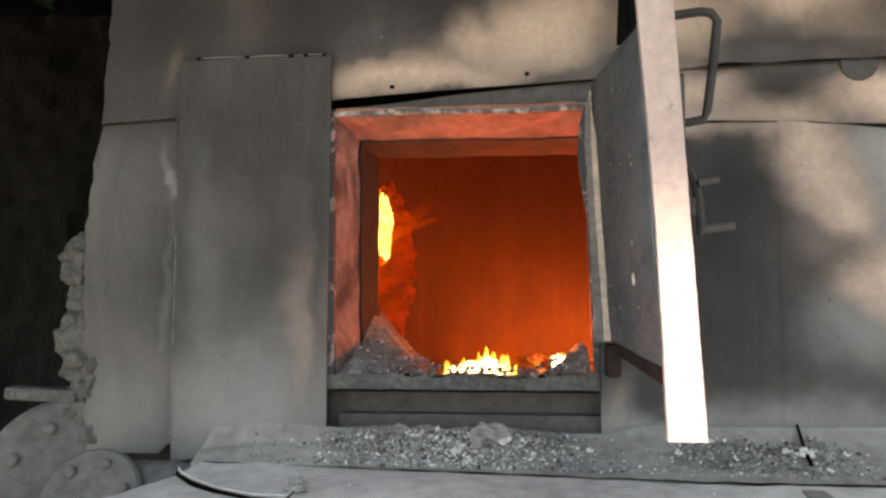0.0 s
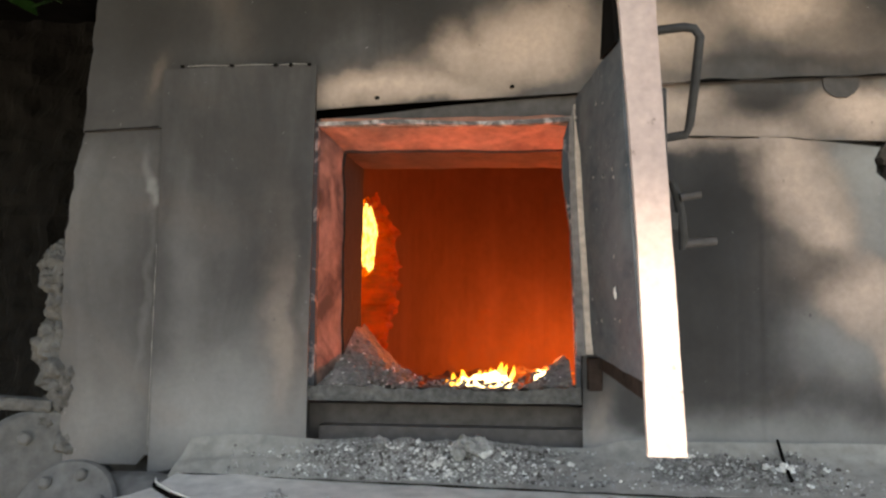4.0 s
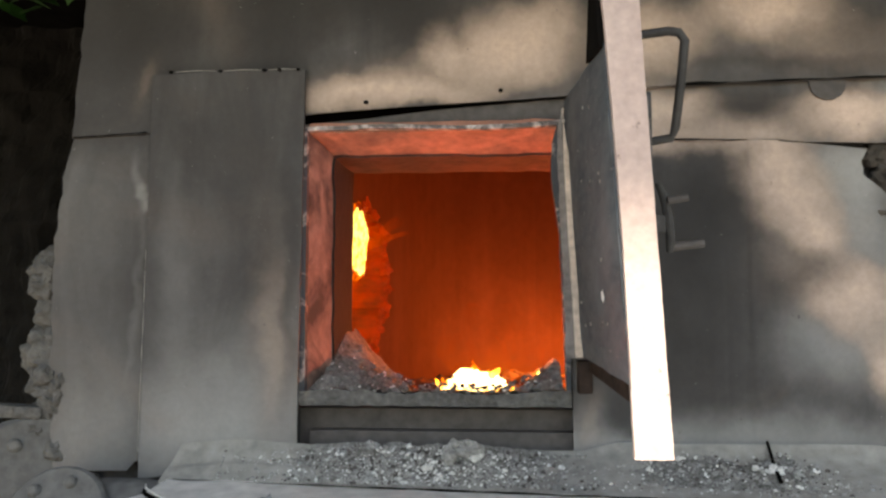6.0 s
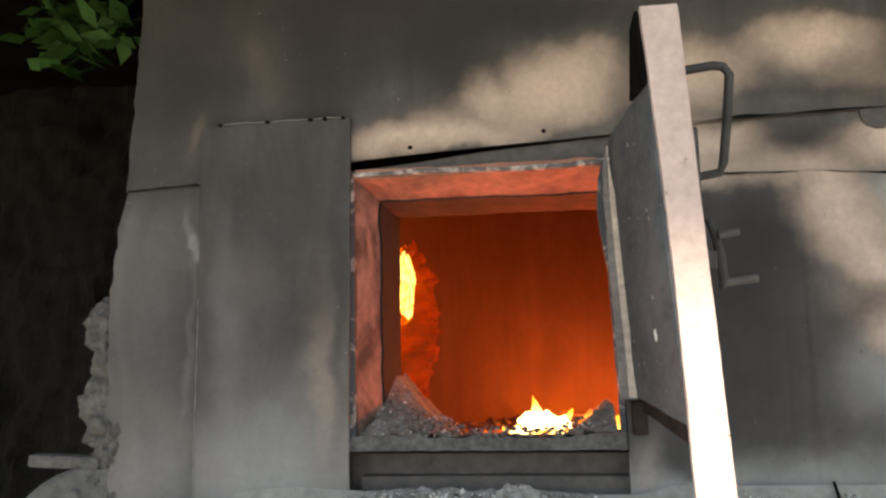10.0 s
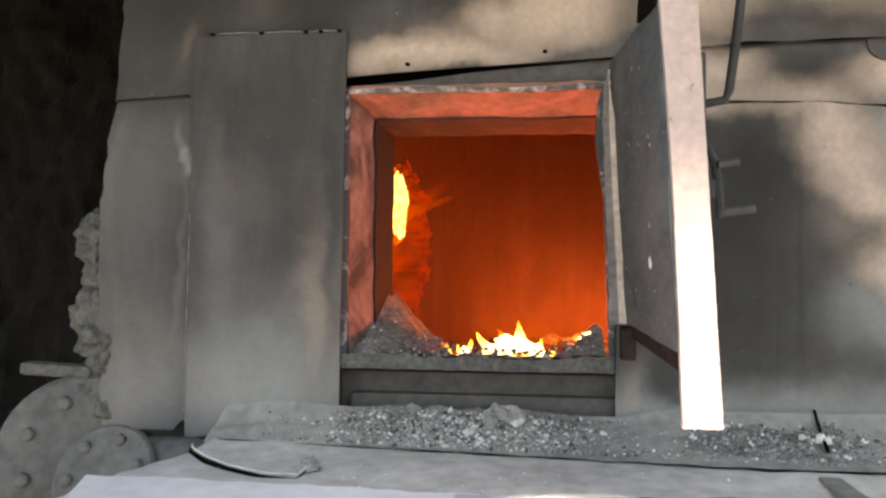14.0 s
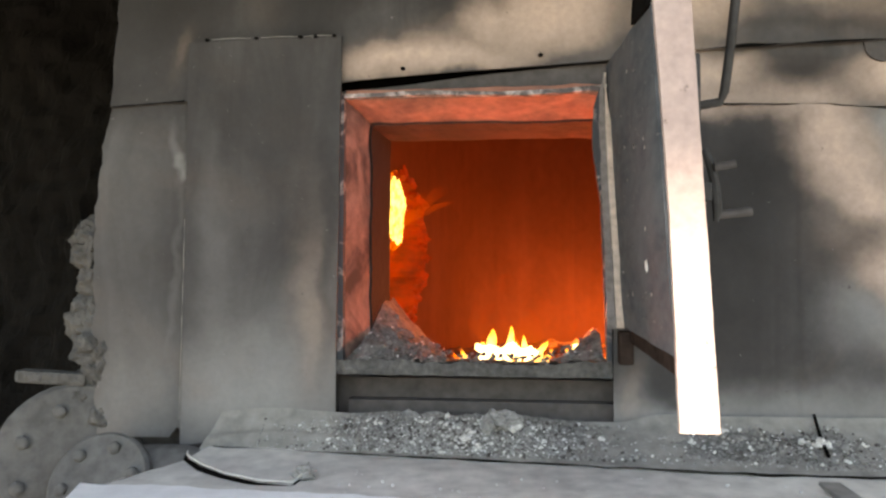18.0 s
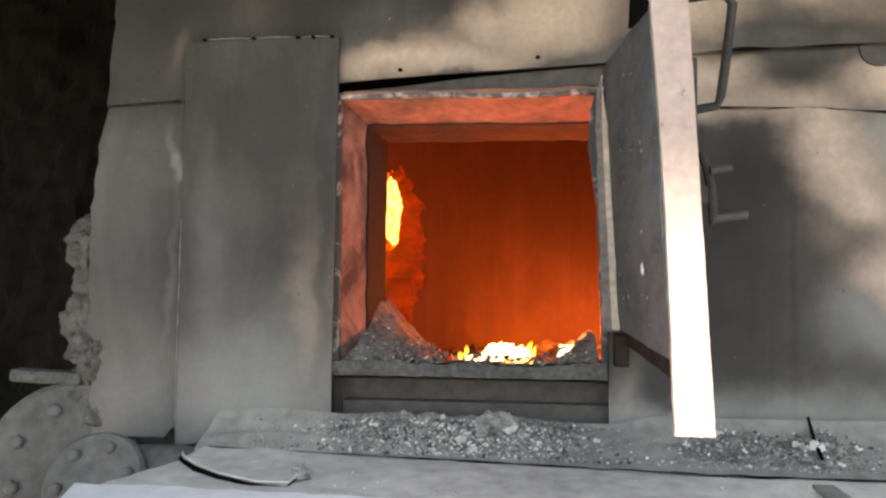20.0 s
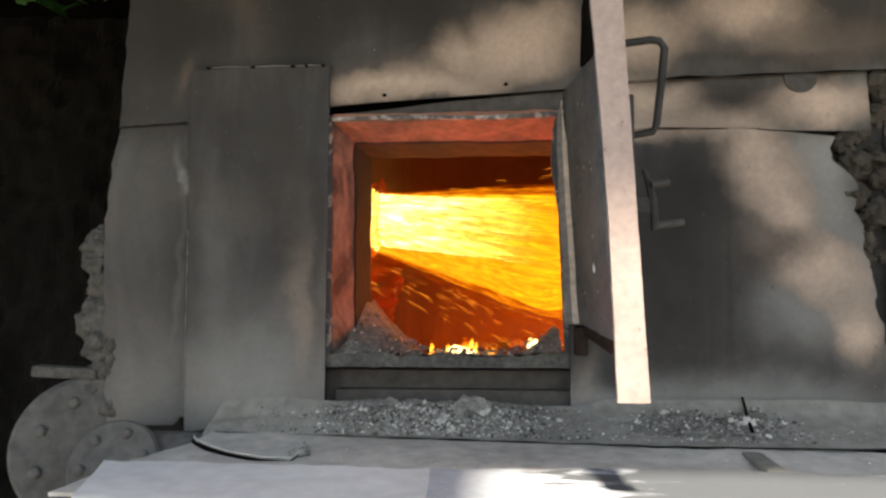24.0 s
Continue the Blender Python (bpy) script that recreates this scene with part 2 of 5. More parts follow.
LIP = plain("grey_scaled_lip", (0.19, 0.175, 0.165), 0.9, 0.0, 90, 0.45, 0.8, 0.002)
CREAM = plain("cream_scaled_lip", (0.52, 0.43, 0.36), 0.9, 0.0, 90, 0.4, 0.8, 0.002)
STEEL = casing_metal("sooty_sheet_steel", TAN_STAINS + LOW_TAN_STAINS, PALE_AND_LIT, SOOT_AND_SHADE)
PANEL_STEEL = casing_metal("sooty_panel_steel", PANEL_TANS, PANEL_PALE_AND_LIT, PANEL_SOOT_AND_SHADE)
SLOT = plain("slot_steel", (0.088, 0.079, 0.074), 0.7, 0.1, 50, 0.4)
SOOT = plain("soot_black_steel", (0.05, 0.048, 0.046), 0.65, 0.1, 70, 0.4)


def door_steel():
    """Blue-grey burnt plate with a bloom of paler scale and pale flecks."""
    m, nt, bsdf = mat("blue_grey_burnt_steel")
    mp = nt.nodes.new("ShaderNodeMapping")
    mp.inputs["Scale"].default_value = (1.0, 0.3, 1.0)
    nt.links.new(place(nt), mp.inputs["Vector"])
    p = mp.outputs[0]
    broad, mid, fleck = noise_tex(nt, p, 8, 4, 0.6, 0.5), noise_tex(nt, p, 50, 4, 0.65), noise_tex(nt, p, 130, 3, 0.6)
    c = ramp(nt, mid.outputs[0], ((0.3, (0.050, 0.060, 0.070)), (0.7, (0.092, 0.106, 0.118))))
    c = mix_colour(nt, ramp(nt, broad.outputs[0], ((0.46, 0.0), (0.68, 0.55))), c, (0.135, 0.142, 0.150))
    c = mix_colour(nt, ramp(nt, fleck.outputs[0], ((0.66, 0.0), (0.74, 0.6))), c, (0.30, 0.29, 0.28))
    nt.links.new(c, bsdf.inputs["Base Color"])
    bsdf.inputs["Roughness"].default_value, bsdf.inputs["Specular IOR Level"].default_value = 0.85, 0.10
    bump(nt, bsdf, mid.outputs[0], 0.3, 0.002)
    return m


def bar_steel():
    """Burnt flat bar: smooth pinkish grey with pits and a few dark nicks."""
    m, nt, bsdf = mat("pale_burnt_steel")
    p = place(nt)
    broad, fine, nick = noise_tex(nt, p, 9, 4, 0.6), noise_tex(nt, p, 85, 4, 0.6), noise_tex(nt, p, 42, 4, 0.65)
    c = ramp(nt, broad.outputs[0], ((0.3, (0.36, 0.265, 0.235)), (0.7, (0.44, 0.345, 0.305))))
    c = mix_colour(nt, 0.6, c, ramp(nt, fine.outputs[0], ((0.25, 0.36), (0.75, 0.62))), "OVERLAY")
    c = mix_colour(nt, ramp(nt, nick.outputs[0], ((0.27, 0.7), (0.33, 0.0))), c, (0.12, 0.09, 0.08))
    nt.links.new(c, bsdf.inputs["Base Color"])
    bsdf.inputs["Roughness"].default_value = 0.75
    bump(nt, bsdf, fine.outputs[0], 0.35, 0.0012)
    return m


DOOR_STEEL, BAR = door_steel(), bar_steel()


def lining_material(name, colour, soot):
    m, nt, bsdf = mat(name)
    p = place(nt)
    fine, broad = noise_tex(nt, p, 55, 5), noise_tex(nt, p, 9, 4, 0.6, 0.6)
    c = ramp(nt, fine.outputs[0], ((0.3, tuple(v * 0.65 for v in colour)), (0.7, colour)))
    c = mix_colour(nt, ramp(nt, broad.outputs[0], ((0.40, 0.0), (0.62, soot))), c, tuple(min(v, 0.3 * k + 0.004) for v, k in zip((0.045, 0.035, 0.032), colour)))
    nt.links.new(c, bsdf.inputs["Base Color"])
    bsdf.inputs["Roughness"].default_value = 0.95
    bump(nt, bsdf, fine.outputs[0], 0.7, 0.004)
    return m


def scaled_edge(name="flaking_scale", up=0.0, base=(0.11, 0.095, 0.09)):
    """Flaking heat scale: white patches on dark burnt steel."""
    m, nt, bsdf = mat(name)
    p = place(nt)
    n, fine = noise_tex(nt, p, 26, 4, 0.6, 0.8), noise_tex(nt, p, 120, 3)
    c = mix_colour(nt, ramp(nt, n.outputs[0], ((0.42 + up, 0.0), (0.60 + up, 1.0))), base, (0.50, 0.43, 0.40))
    c = mix_colour(nt, ramp(nt, n.outputs[0], ((0.58 + up, 0.0), (0.68 + up, 1.0))), c, (0.72, 0.70, 0.68))
    nt.links.new(c, bsdf.inputs["Base Color"])
    bsdf.inputs["Roughness"].default_value = 0.85
    bump(nt, bsdf, fine.outputs[0], 0.6, 0.002)
    return m


SCALE = scaled_edge()
SPECKLED = scaled_edge("speckled_burnt_steel", 0.12, (0.05, 0.055, 0.062))
LINING = lining_material("pink_refractory", (0.54, 0.24, 0.165), 0.5)
SIDE_LINING = lining_material("smoked_refractory", (0.36, 0.24, 0.20), 0.9)
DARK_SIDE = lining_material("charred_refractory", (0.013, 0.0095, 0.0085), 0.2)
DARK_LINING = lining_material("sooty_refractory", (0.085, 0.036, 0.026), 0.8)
ASH = plain("grey_ash", (0.30, 0.295, 0.28), 0.95, 0.0, 160, 0.55, 0.8, 0.003)
ASH_BED = plain("fine_grey_ash", (0.20, 0.195, 0.182), 0.95, 0.0, 240, 0.75, 1.0, 0.003)
SLAG = plain("sill_slag", (0.20, 0.195, 0.185), 0.95, 0.0, 130, 0.7, 0.9, 0.004)
RUST = plain("rusty_steel", (0.035, 0.025, 0.021), 0.9, 0.0, 60, 0.5, 0.5, 0.002)
CRUST = plain("ash_crusted_steel", (0.095, 0.092, 0.088), 0.9, 0.0, 90, 0.65, 0.8, 0.003)
PALE_ASH = plain("pale_clinker", (0.66, 0.65, 0.62), 0.9, 0.0, 90, 0.4, 0.8, 0.003)
def mottled_sheet():
    """White dusty sheet, mottled with grey past its first stretch."""
    m, nt, bsdf = mat("mottled_white_sheet")
    p = place(nt)
    sep = nt.nodes.new("ShaderNodeSeparateXYZ")
    nt.links.new(p, sep.inputs[0])
    mp = nt.nodes.new("ShaderNodeMapping")
    mp.inputs["Scale"].default_value = (9, 26, 9)
    nt.links.new(p, mp.inputs["Vector"])
    n, fine = noise_tex(nt, mp.outputs[0], 1.0, 5, 0.65, 0.5), noise_tex(nt, p, 60, 4)
    far = nt.nodes.new("ShaderNodeMapRange")
    nt.links.new(sep.outputs[0], far.inputs[0])
    for i, v in enumerate((0.32, 0.62, 0.0, 0.42)):
        far.inputs[i + 1].default_value = v
    toned = ramp(nt, math_node(nt, "ADD", n.outputs[0], far.outputs[0]), ((0.62, 0.0), (0.76, 1.0)))
    c = mix_colour(nt, toned, ramp(nt, fine.outputs[0], ((0.3, (0.47, 0.50, 0.55)), (0.7, (0.60, 0.64, 0.70)))), (0.095, 0.105, 0.118))
    nt.links.new(c, bsdf.inputs["Base Color"])
    bsdf.inputs["Roughness"].default_value = 0.75
    bump(nt, bsdf, n.outputs[0], 0.4, 0.004)
    return m


FLANGE = plain("dusty_casting", (0.130, 0.126, 0.120), 0.9, 0.0, 40, 0.45, 0.6, 0.003)
LEDGE = plain("ash_dusted_ledge", (0.25, 0.24, 0.22), 0.88, 0.0, 45, 0.38, 0.5, 0.002)
DUST = plain("dusty_plate", (0.60, 0.58, 0.53), 0.85, 0.0, 30, 0.34, 0.4, 0.002)
GREY_SHEET = plain("grey_dusty_sheet", (0.88, 0.88, 0.87), 0.8, 0.0, 30, 0.12, 0.5, 0.003)
WHITE = mottled_sheet()
WOOL = plain("grey_mineral_wool", (0.105, 0.10, 0.093), 1.0, 0.0, 60, 0.5, 1.0, 0.01)
CHAR_WOOL = plain("charred_wool", (0.075, 0.065, 0.055), 1.0, 0.0, 40, 0.6, 1.0, 0.01)
# near-black colour stands in for the unlit dark on shed walls and roof
DARK = plain("near_black", (0.007, 0.0065, 0.006), 0.95, 0.0, 12, 0.6, 0.6, 0.01)
ROUGH_DARK = plain("near_black_masonry", (0.0068, 0.0060, 0.0053), 0.95, 0.0, 22, 0.75, 1.0, 0.012)
EARTH = plain("trodden_earth", (0.17, 0.15, 0.125), 0.95, 0.0, 20, 0.4, 0.6, 0.01)
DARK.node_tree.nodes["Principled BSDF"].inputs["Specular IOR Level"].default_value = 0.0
RUST.node_tree.nodes["Principled BSDF"].inputs["Specular IOR Level"].default_value = 0.0
LEAF = plain("green_leaves", (0.035, 0.10, 0.022), 0.6, 0.0, 20, 0.5)


def hot_refractory(name, colour, glow, strength, scale=7.0, dull=0.7, along=1.0):
    m, nt, bsdf = mat(name)
    p = place(nt)
    if along != 1.0:
        mp = nt.nodes.new("ShaderNodeMapping")
        mp.inputs["Scale"].default_value = (along, 1.0, 1.0)
        nt.links.new(p, mp.inputs["Vector"])
        p = mp.outputs[0]
    n, fine = noise_tex(nt, p, scale, 5, 0.65), noise_tex(nt, p, 40, 4)
    run = nt.nodes.new("ShaderNodeMapping")
    run.inputs["Scale"].default_value = (11.0, 11.0, 1.3)
    nt.links.new(place(nt), run.inputs["Vector"])
    drip, patch = noise_tex(nt, run.outputs[0], 1.0, 5, 0.6), noise_tex(nt, p, 9, 4, 0.6, 0.6)
    f = math_node(nt, "MULTIPLY_ADD", drip.outputs[0], 0.45, math_node(nt, "MULTIPLY_ADD", fine.outputs[0], 0.2, math_node(nt, "MULTIPLY", patch.outputs[0], 0.35)))
    nt.links.new(ramp(nt, f, ((0.36, tuple(c * 0.74 for c in colour)), (0.62, tuple(c * 1.05 for c in colour)))), bsdf.inputs["Base Color"])
    bsdf.inputs["Roughness"].default_value = 0.95
    bsdf.inputs["Specular IOR Level"].default_value = 0.1
    nt.links.new(ramp(nt, n.outputs[0], ((0.35, tuple(c * dull for c in glow)), (0.65, glow))), bsdf.inputs["Emission Color"])
    bsdf.inputs["Emission Strength"].default_value = strength
    bump(nt, bsdf, fine.outputs[0], 0.25, 0.004)
    return m


HOT_WALL = hot_refractory("hot_refractory", (0.10, 0.050, 0.034), (1.0, 0.045, 0.004), 0.004, 5.0, 0.5)
HOT_PORT = hot_refractory("glowing_port_refractory", (0.10, 0.040, 0.024), (1.0, 0.045, 0.0015), 0.12, 26.0, 0.12, 0.55)
def ember_material():
    m, nt, bsdf = mat("glowing_embers")
    n = noise_tex(nt, place(nt), 28, 3)
    bsdf.inputs["Base Color"].default_value = (0.06, 0.04, 0.035, 1)
    bsdf.inputs["Roughness"].default_value = 0.95
    nt.links.new(ramp(nt, n.outputs[0], ((0.54, (0.01, 0.001, 0.0)), (0.70, (1.0, 0.13, 0.008)))), bsdf.inputs["Emission Color"])
    bsdf.inputs["Emission Strength"].default_value = 0.30
    return m


EMBER = ember_material()


def flame_material(name, low, high, strength, density=1.0, scale=(1, 1, 1), streak=0.0, fade=0.0, tip=None, axis=2, thin=1.1):
    """A glowing gas: emission, thinned out by a stretched noise in the piece's own space."""
    m = bpy.data.materials.new(name)
    m.use_nodes = True
    nt = m.node_tree
    nt.nodes.remove(nt.nodes["Principled BSDF"])
    out = nt.nodes["Material Output"]
    tc = nt.nodes.new("ShaderNodeTexCoord")
    mp = nt.nodes.new("ShaderNodeMapping")
    mp.inputs["Scale"].default_value = scale
    nt.links.new(tc.outputs["Object"], mp.inputs["Vector"])
    n = noise_tex(nt, mp.outputs[0], 1.0, 4, 0.6)
    em = nt.nodes.new("ShaderNodeEmission")
    c = ramp(nt, n.outputs[0], ((0.35, low), (0.62, high)))
    if fade:
        sep = nt.nodes.new("ShaderNodeSeparateXYZ")
        nt.links.new(tc.outputs["Object"], sep.inputs[0])
        up = math_node(nt, "MULTIPLY", sep.outputs[axis], fade, clamp=True)
        c = mix_colour(nt, up, c, tip)
    nt.links.new(c, em.inputs["Color"])
    em.inputs["Strength"].default_value = strength
    tr = nt.nodes.new("ShaderNodeBsdfTransparent")
    mx = nt.nodes.new("ShaderNodeMixShader")
    a = math_node(nt, "MULTIPLY_ADD", math_node(nt, "SUBTRACT", n.outputs[0], 0.5), streak, density, clamp=not fade)
    if fade:
        a = math_node(nt, "MULTIPLY_ADD", up, -thin * density, a, clamp=True)
    nt.links.new(a, mx.inputs[0])
    nt.links.new(tr.outputs[0], mx.inputs[1])
    nt.links.new(em.outputs[0], mx.inputs[2])
    nt.links.new(mx.outputs[0], out.inputs["Surface"])
    return m


FLAME_EDGE = flame_material("orange_flame_edge", (1.0, 0.30, 0.02), (1.0, 0.52, 0.07), 1.2, 2.0, (55, 55, 30), 2.5, 8.5, (1.0, 0.16, 0.008), 2, 0.95)
FLAME_HAZE = flame_material("flame_bloom", (1.0, 0.14, 0.010), (1.0, 0.22, 0.020), 0.40, 0.07, (14, 14, 10), 0.25, 6.5, (1.0, 0.07, 0.004))
FLAME_BED = flame_material("white_hot_flame", (1.0, 0.58, 0.12), (1.0, 0.88, 0.48), 2.3, 2.6, (60, 60, 60), 2.5)
FLAME = flame_material("yellow_flame", (1.0, 0.62, 0.16), (1.0, 0.86, 0.44), 2.3, 2.4, (55, 55, 36), 2.2, 8.5, (1.0, 0.34, 0.025), 2, 0.95)
LICK = flame_material("orange_flame", (1.0, 0.06, 0.002), (1.0, 0.15, 0.007), 0.22, 0.26, (30, 30, 10), 1.4, 6.0, (1.0, 0.06, 0.002))
PORT_FIRE = flame_material("port_fire", (1.0, 0.36, 0.02), (1.0, 0.80, 0.20), 1.1, 1.0, (70, 70, 60), 3.2)
PORT_EDGE = flame_material("port_fire_edge", (1.0, 0.05, 0.001), (1.0, 0.17, 0.008), 0.45, 0.30, (85, 85, 80), 5.5)
SPARK = flame_material("spark", (1.0, 0.22, 0.015), (1.0, 0.42, 0.05), 0.8)
JET_HAZE = flame_material("jet_haze", (1.0, 0.045, 0.001), (1.0, 0.15, 0.006), 0.24, 0.06, (3, 110, 110), 1.8)
JET_FLARE = flame_material("jet_flare", (1.0, 0.13, 0.004), (1.0, 0.34, 0.018), 0.62, 0.20, (4.5, 110, 110), 2.6)
JET_FIRE = flame_material("jet_fire", (1.0, 0.32, 0.009), (1.0, 0.62, 0.045), 0.88, 0.34, (3.0, 110, 110), 1.8, 2.2, (1.0, 0.43, 0.02), 0, -0.9)
JET_CORE = flame_material("jet_core", (1.0, 0.74, 0.14), (1.0, 0.93, 0.55), 2.5, 1.45, (2.0, 60, 60), 1.6, 2.2, (1.0, 0.62, 0.07), 0, 1.05)


# ---------------------------------------------------------------- building helpers
def part(name, bm, material, parent, label=""):
    me = bpy.data.meshes.new(name)
    bm.normal_update()
    for e in bm.edges:
        if len(e.link_faces) == 2 and e.calc_face_angle(0) > 0.7:
            e.smooth = False
    bm.to_mesh(me)
    bm.free()
    me.materials.append(material)
    ob = new(name, me)
    ob.parent = parent
    if label:
        ob["label"] = label
    return ob


def thing(name, label, category, group="", kind="", at=None):
    ob = new(name)
    ob.empty_display_size = 0.05
    if at is not None:
        ob.matrix_world = at
    return tagged(ob, label, category, group, kind)


def solo(name, bm, material, label, category, group="", kind="", at=None):
    ob = part(name, bm, material, None)
    if at is not None:
        ob.matrix_world = at
    return tagged(ob, label, category, group, kind)


def smooth(ob, on=True):
    for f in ob.data.polygons:
        f.use_smooth = on
    return ob


def box(x0, x1, y0, y1, z0, z1, bevel=0.0, bm=None):
    own = bm if bm is not None else bmesh.new()
    r = bmesh.ops.create_cube(own, size=1, matrix=Matrix.LocRotScale(((x0 + x1) / 2, (y0 + y1) / 2, (z0 + z1) / 2), None, (x1 - x0, y1 - y0, z1 - z0)))
    if bevel:
        edges = list({e for v in r["verts"] for e in v.link_edges})
        bmesh.ops.bevel(own, geom=edges, offset=bevel, segments=2, affect="EDGES", profile=0.6)
    return own


def curve_at(points, t):
    """Piecewise straight curve given as (t, value) pairs, or a plain number."""
    if isinstance(points, (int, float)):
        return points
    for (a, va), (b, vb) in zip(points, points[1:]):
        if t <= b:
            return va + (vb - va) * (t - a) / (b - a)
    return points[-1][1]


def sheet(left, right, low, top, y, thick, nu, nv, wave=0.003, rag=0.0, seed=0.0, lean=None, rag_left=None):
    """A sheet of metal facing -y: left and right edges x(v), low and top edges z(u), dented by a slow noise, with ragged side edges."""
    bm = bmesh.new()
    front, back = [], []
    rag_left = rag if rag_left is None else rag_left
    for j in range(nv + 1):
        v = j / nv
        a, b = curve_at(left, v), curve_at(right, v)
        a += rag_left * (noise.noise((3.1, v * 14, seed)) + 0.5 * noise.noise((7.1, v * 40, seed)))
        b += rag * (noise.noise((9.1, v * 14, seed + 5)) + 0.5 * noise.noise((1.1, v * 40, seed + 5)))
        for i in range(nu + 1):
            u = i / nu
            x = a + (b - a) * u
            z0, z1 = curve_at(low, u), curve_at(top, u)
            z = z0 + (z1 - z0) * v
            d = y + wave * noise.noise((x * 5 + seed, z * 4, seed)) + 0.4 * wave * noise.noise((x * 16, z * 13, seed + 3))
            if lean:
                d += lean(x, z)
            front.append(bm.verts.new((x, d, z)))
            back.append(bm.verts.new((x, d + thick, z)))
    w = nu + 1
    for j in range(nv):
        for i in range(nu):
            a = j * w + i
            bm.faces.new((front[a], front[a + 1], front[a + w + 1], front[a + w]))
            bm.faces.new((back[a], back[a + w], back[a + w + 1], back[a + 1]))
    rim = [j * w for j in range(nv, -1, -1)] + list(range(1, w)) + [j * w + nu for j in range(1, nv + 1)] + [nv * w + i for i in range(nu - 1, 0, -1)]
    for a, b in zip(rim, rim[1:] + rim[:1]):
        bm.faces.new((front[b], front[a], back[a], back[b]))
    bmesh.ops.recalc_face_normals(bm, faces=bm.faces)
    return bm


def rod(points, radius, sides=10, bm=None):
    """A round bar through the points."""
    bm = bm if bm is not None else bmesh.new()
    pts = [Vector(p) for p in points]
    rings = []
    for k, p in enumerate(pts):
        d = (pts[min(k + 1, len(pts) - 1)] - pts[max(k - 1, 0)]).normalized()
        s = d.orthogonal().normalized() if k == 0 else (side - d * side.dot(d)).normalized()
        side = s
        u = d.cross(s)
        r = radius[k] if isinstance(radius, (list, tuple)) else radius
        rings.append([bm.verts.new(p + r * (math.cos(a) * s + math.sin(a) * u)) for a in (2 * math.pi * i / sides for i in range(sides))])
    for a, b in zip(rings, rings[1:]):
        for i in range(sides):
            bm.faces.new((a[i], a[(i + 1) % sides], b[(i + 1) % sides], b[i]))
    bm.faces.new(list(reversed(rings[0])))
    bm.faces.new(rings[-1])
    return bm


def lump(size, seed, sub=2, rough=0.5, at=(0, 0, 0), squash=0.8, bm=None):
    own = bm if bm is not None else bmesh.new()
    r = bmesh.ops.create_icosphere(own, subdivisions=sub, radius=1)
    for v in r["verts"]:
        n = v.co.normalized()
        k = 1 + rough * noise.noise(n * 1.7 + Vector((seed * 3.7, seed, 0))) + rough * 0.5 * noise.noise(n * 4.3 + Vector((seed, 0, 5)))
        v.co = Vector((n.x * k * size, n.y * k * size, n.z * k * size * squash)) + Vector(at)
    return own


def disc(radius, thick, bevel, sides=40, hole=0.0):
    """A round plate along z from 0 to thick with a bevelled rim."""
    bm = bmesh.new()
    profile = [(hole, 0), (radius, 0), (radius, thick - bevel), (radius - bevel, thick), (hole, thick)]
    rings = []
    for r, z in profile:
        rings.append([bm.verts.new((r * math.cos(a), r * math.sin(a), z)) for a in (2 * math.pi * i / sides for i in range(sides))] if r > 1e-6 else [bm.verts.new((0, 0, z))])
    pairs = list(zip(rings, rings[1:])) + ([(rings[-1], rings[0])] if hole else [])
    for a, b in pairs:
        for i in range(sides):
            j = (i + 1) % sides
            if len(a) == 1:
                bm.faces.new((a[0], b[j], b[i]))
            elif len(b) == 1:
                bm.faces.new((a[i], a[j], b[0]))
            else:
                bm.faces.new((a[i], a[j], b[j], b[i]))
    bmesh.ops.recalc_face_normals(bm, faces=bm.faces)
    return bm


# ---------------------------------------------------------------- the shed round the furnace
solo("ground", box(-30, 30, -30, 30, -0.2, 0.0), EARTH, "bare trodden earth floor and yard", "ground", kind="structure")
roof = box(0.40, 5, -1.03, 4.0, 2.12, 2.20)
box(-5, 0.40, -1.27, 4.0, 2.12, 2.20, 0, roof)      # unseen roof edge, stepped back on the right to shape the sun patch
solo("ceiling", roof, DARK, "underside of a shed roof, its darkness put into the colour", "ceiling", kind="structure")
solo("wall_back", box(-5, 5, 3.6, 3.8, 0, 2.12), DARK, "unlit shed wall, coloured near-black for the dark", "wall", kind="structure")
solo("wall_left", box(-4.2, -4.0, -0.6, 3.6, 0, 2.12), DARK, "unlit shed wall, coloured near-black for the dark", "wall", kind="structure")
solo("wall_right", box(4.0, 4.2, -0.6, 3.6, 0, 2.12), DARK, "unlit shed wall, coloured near-black for the dark", "wall", kind="structure")


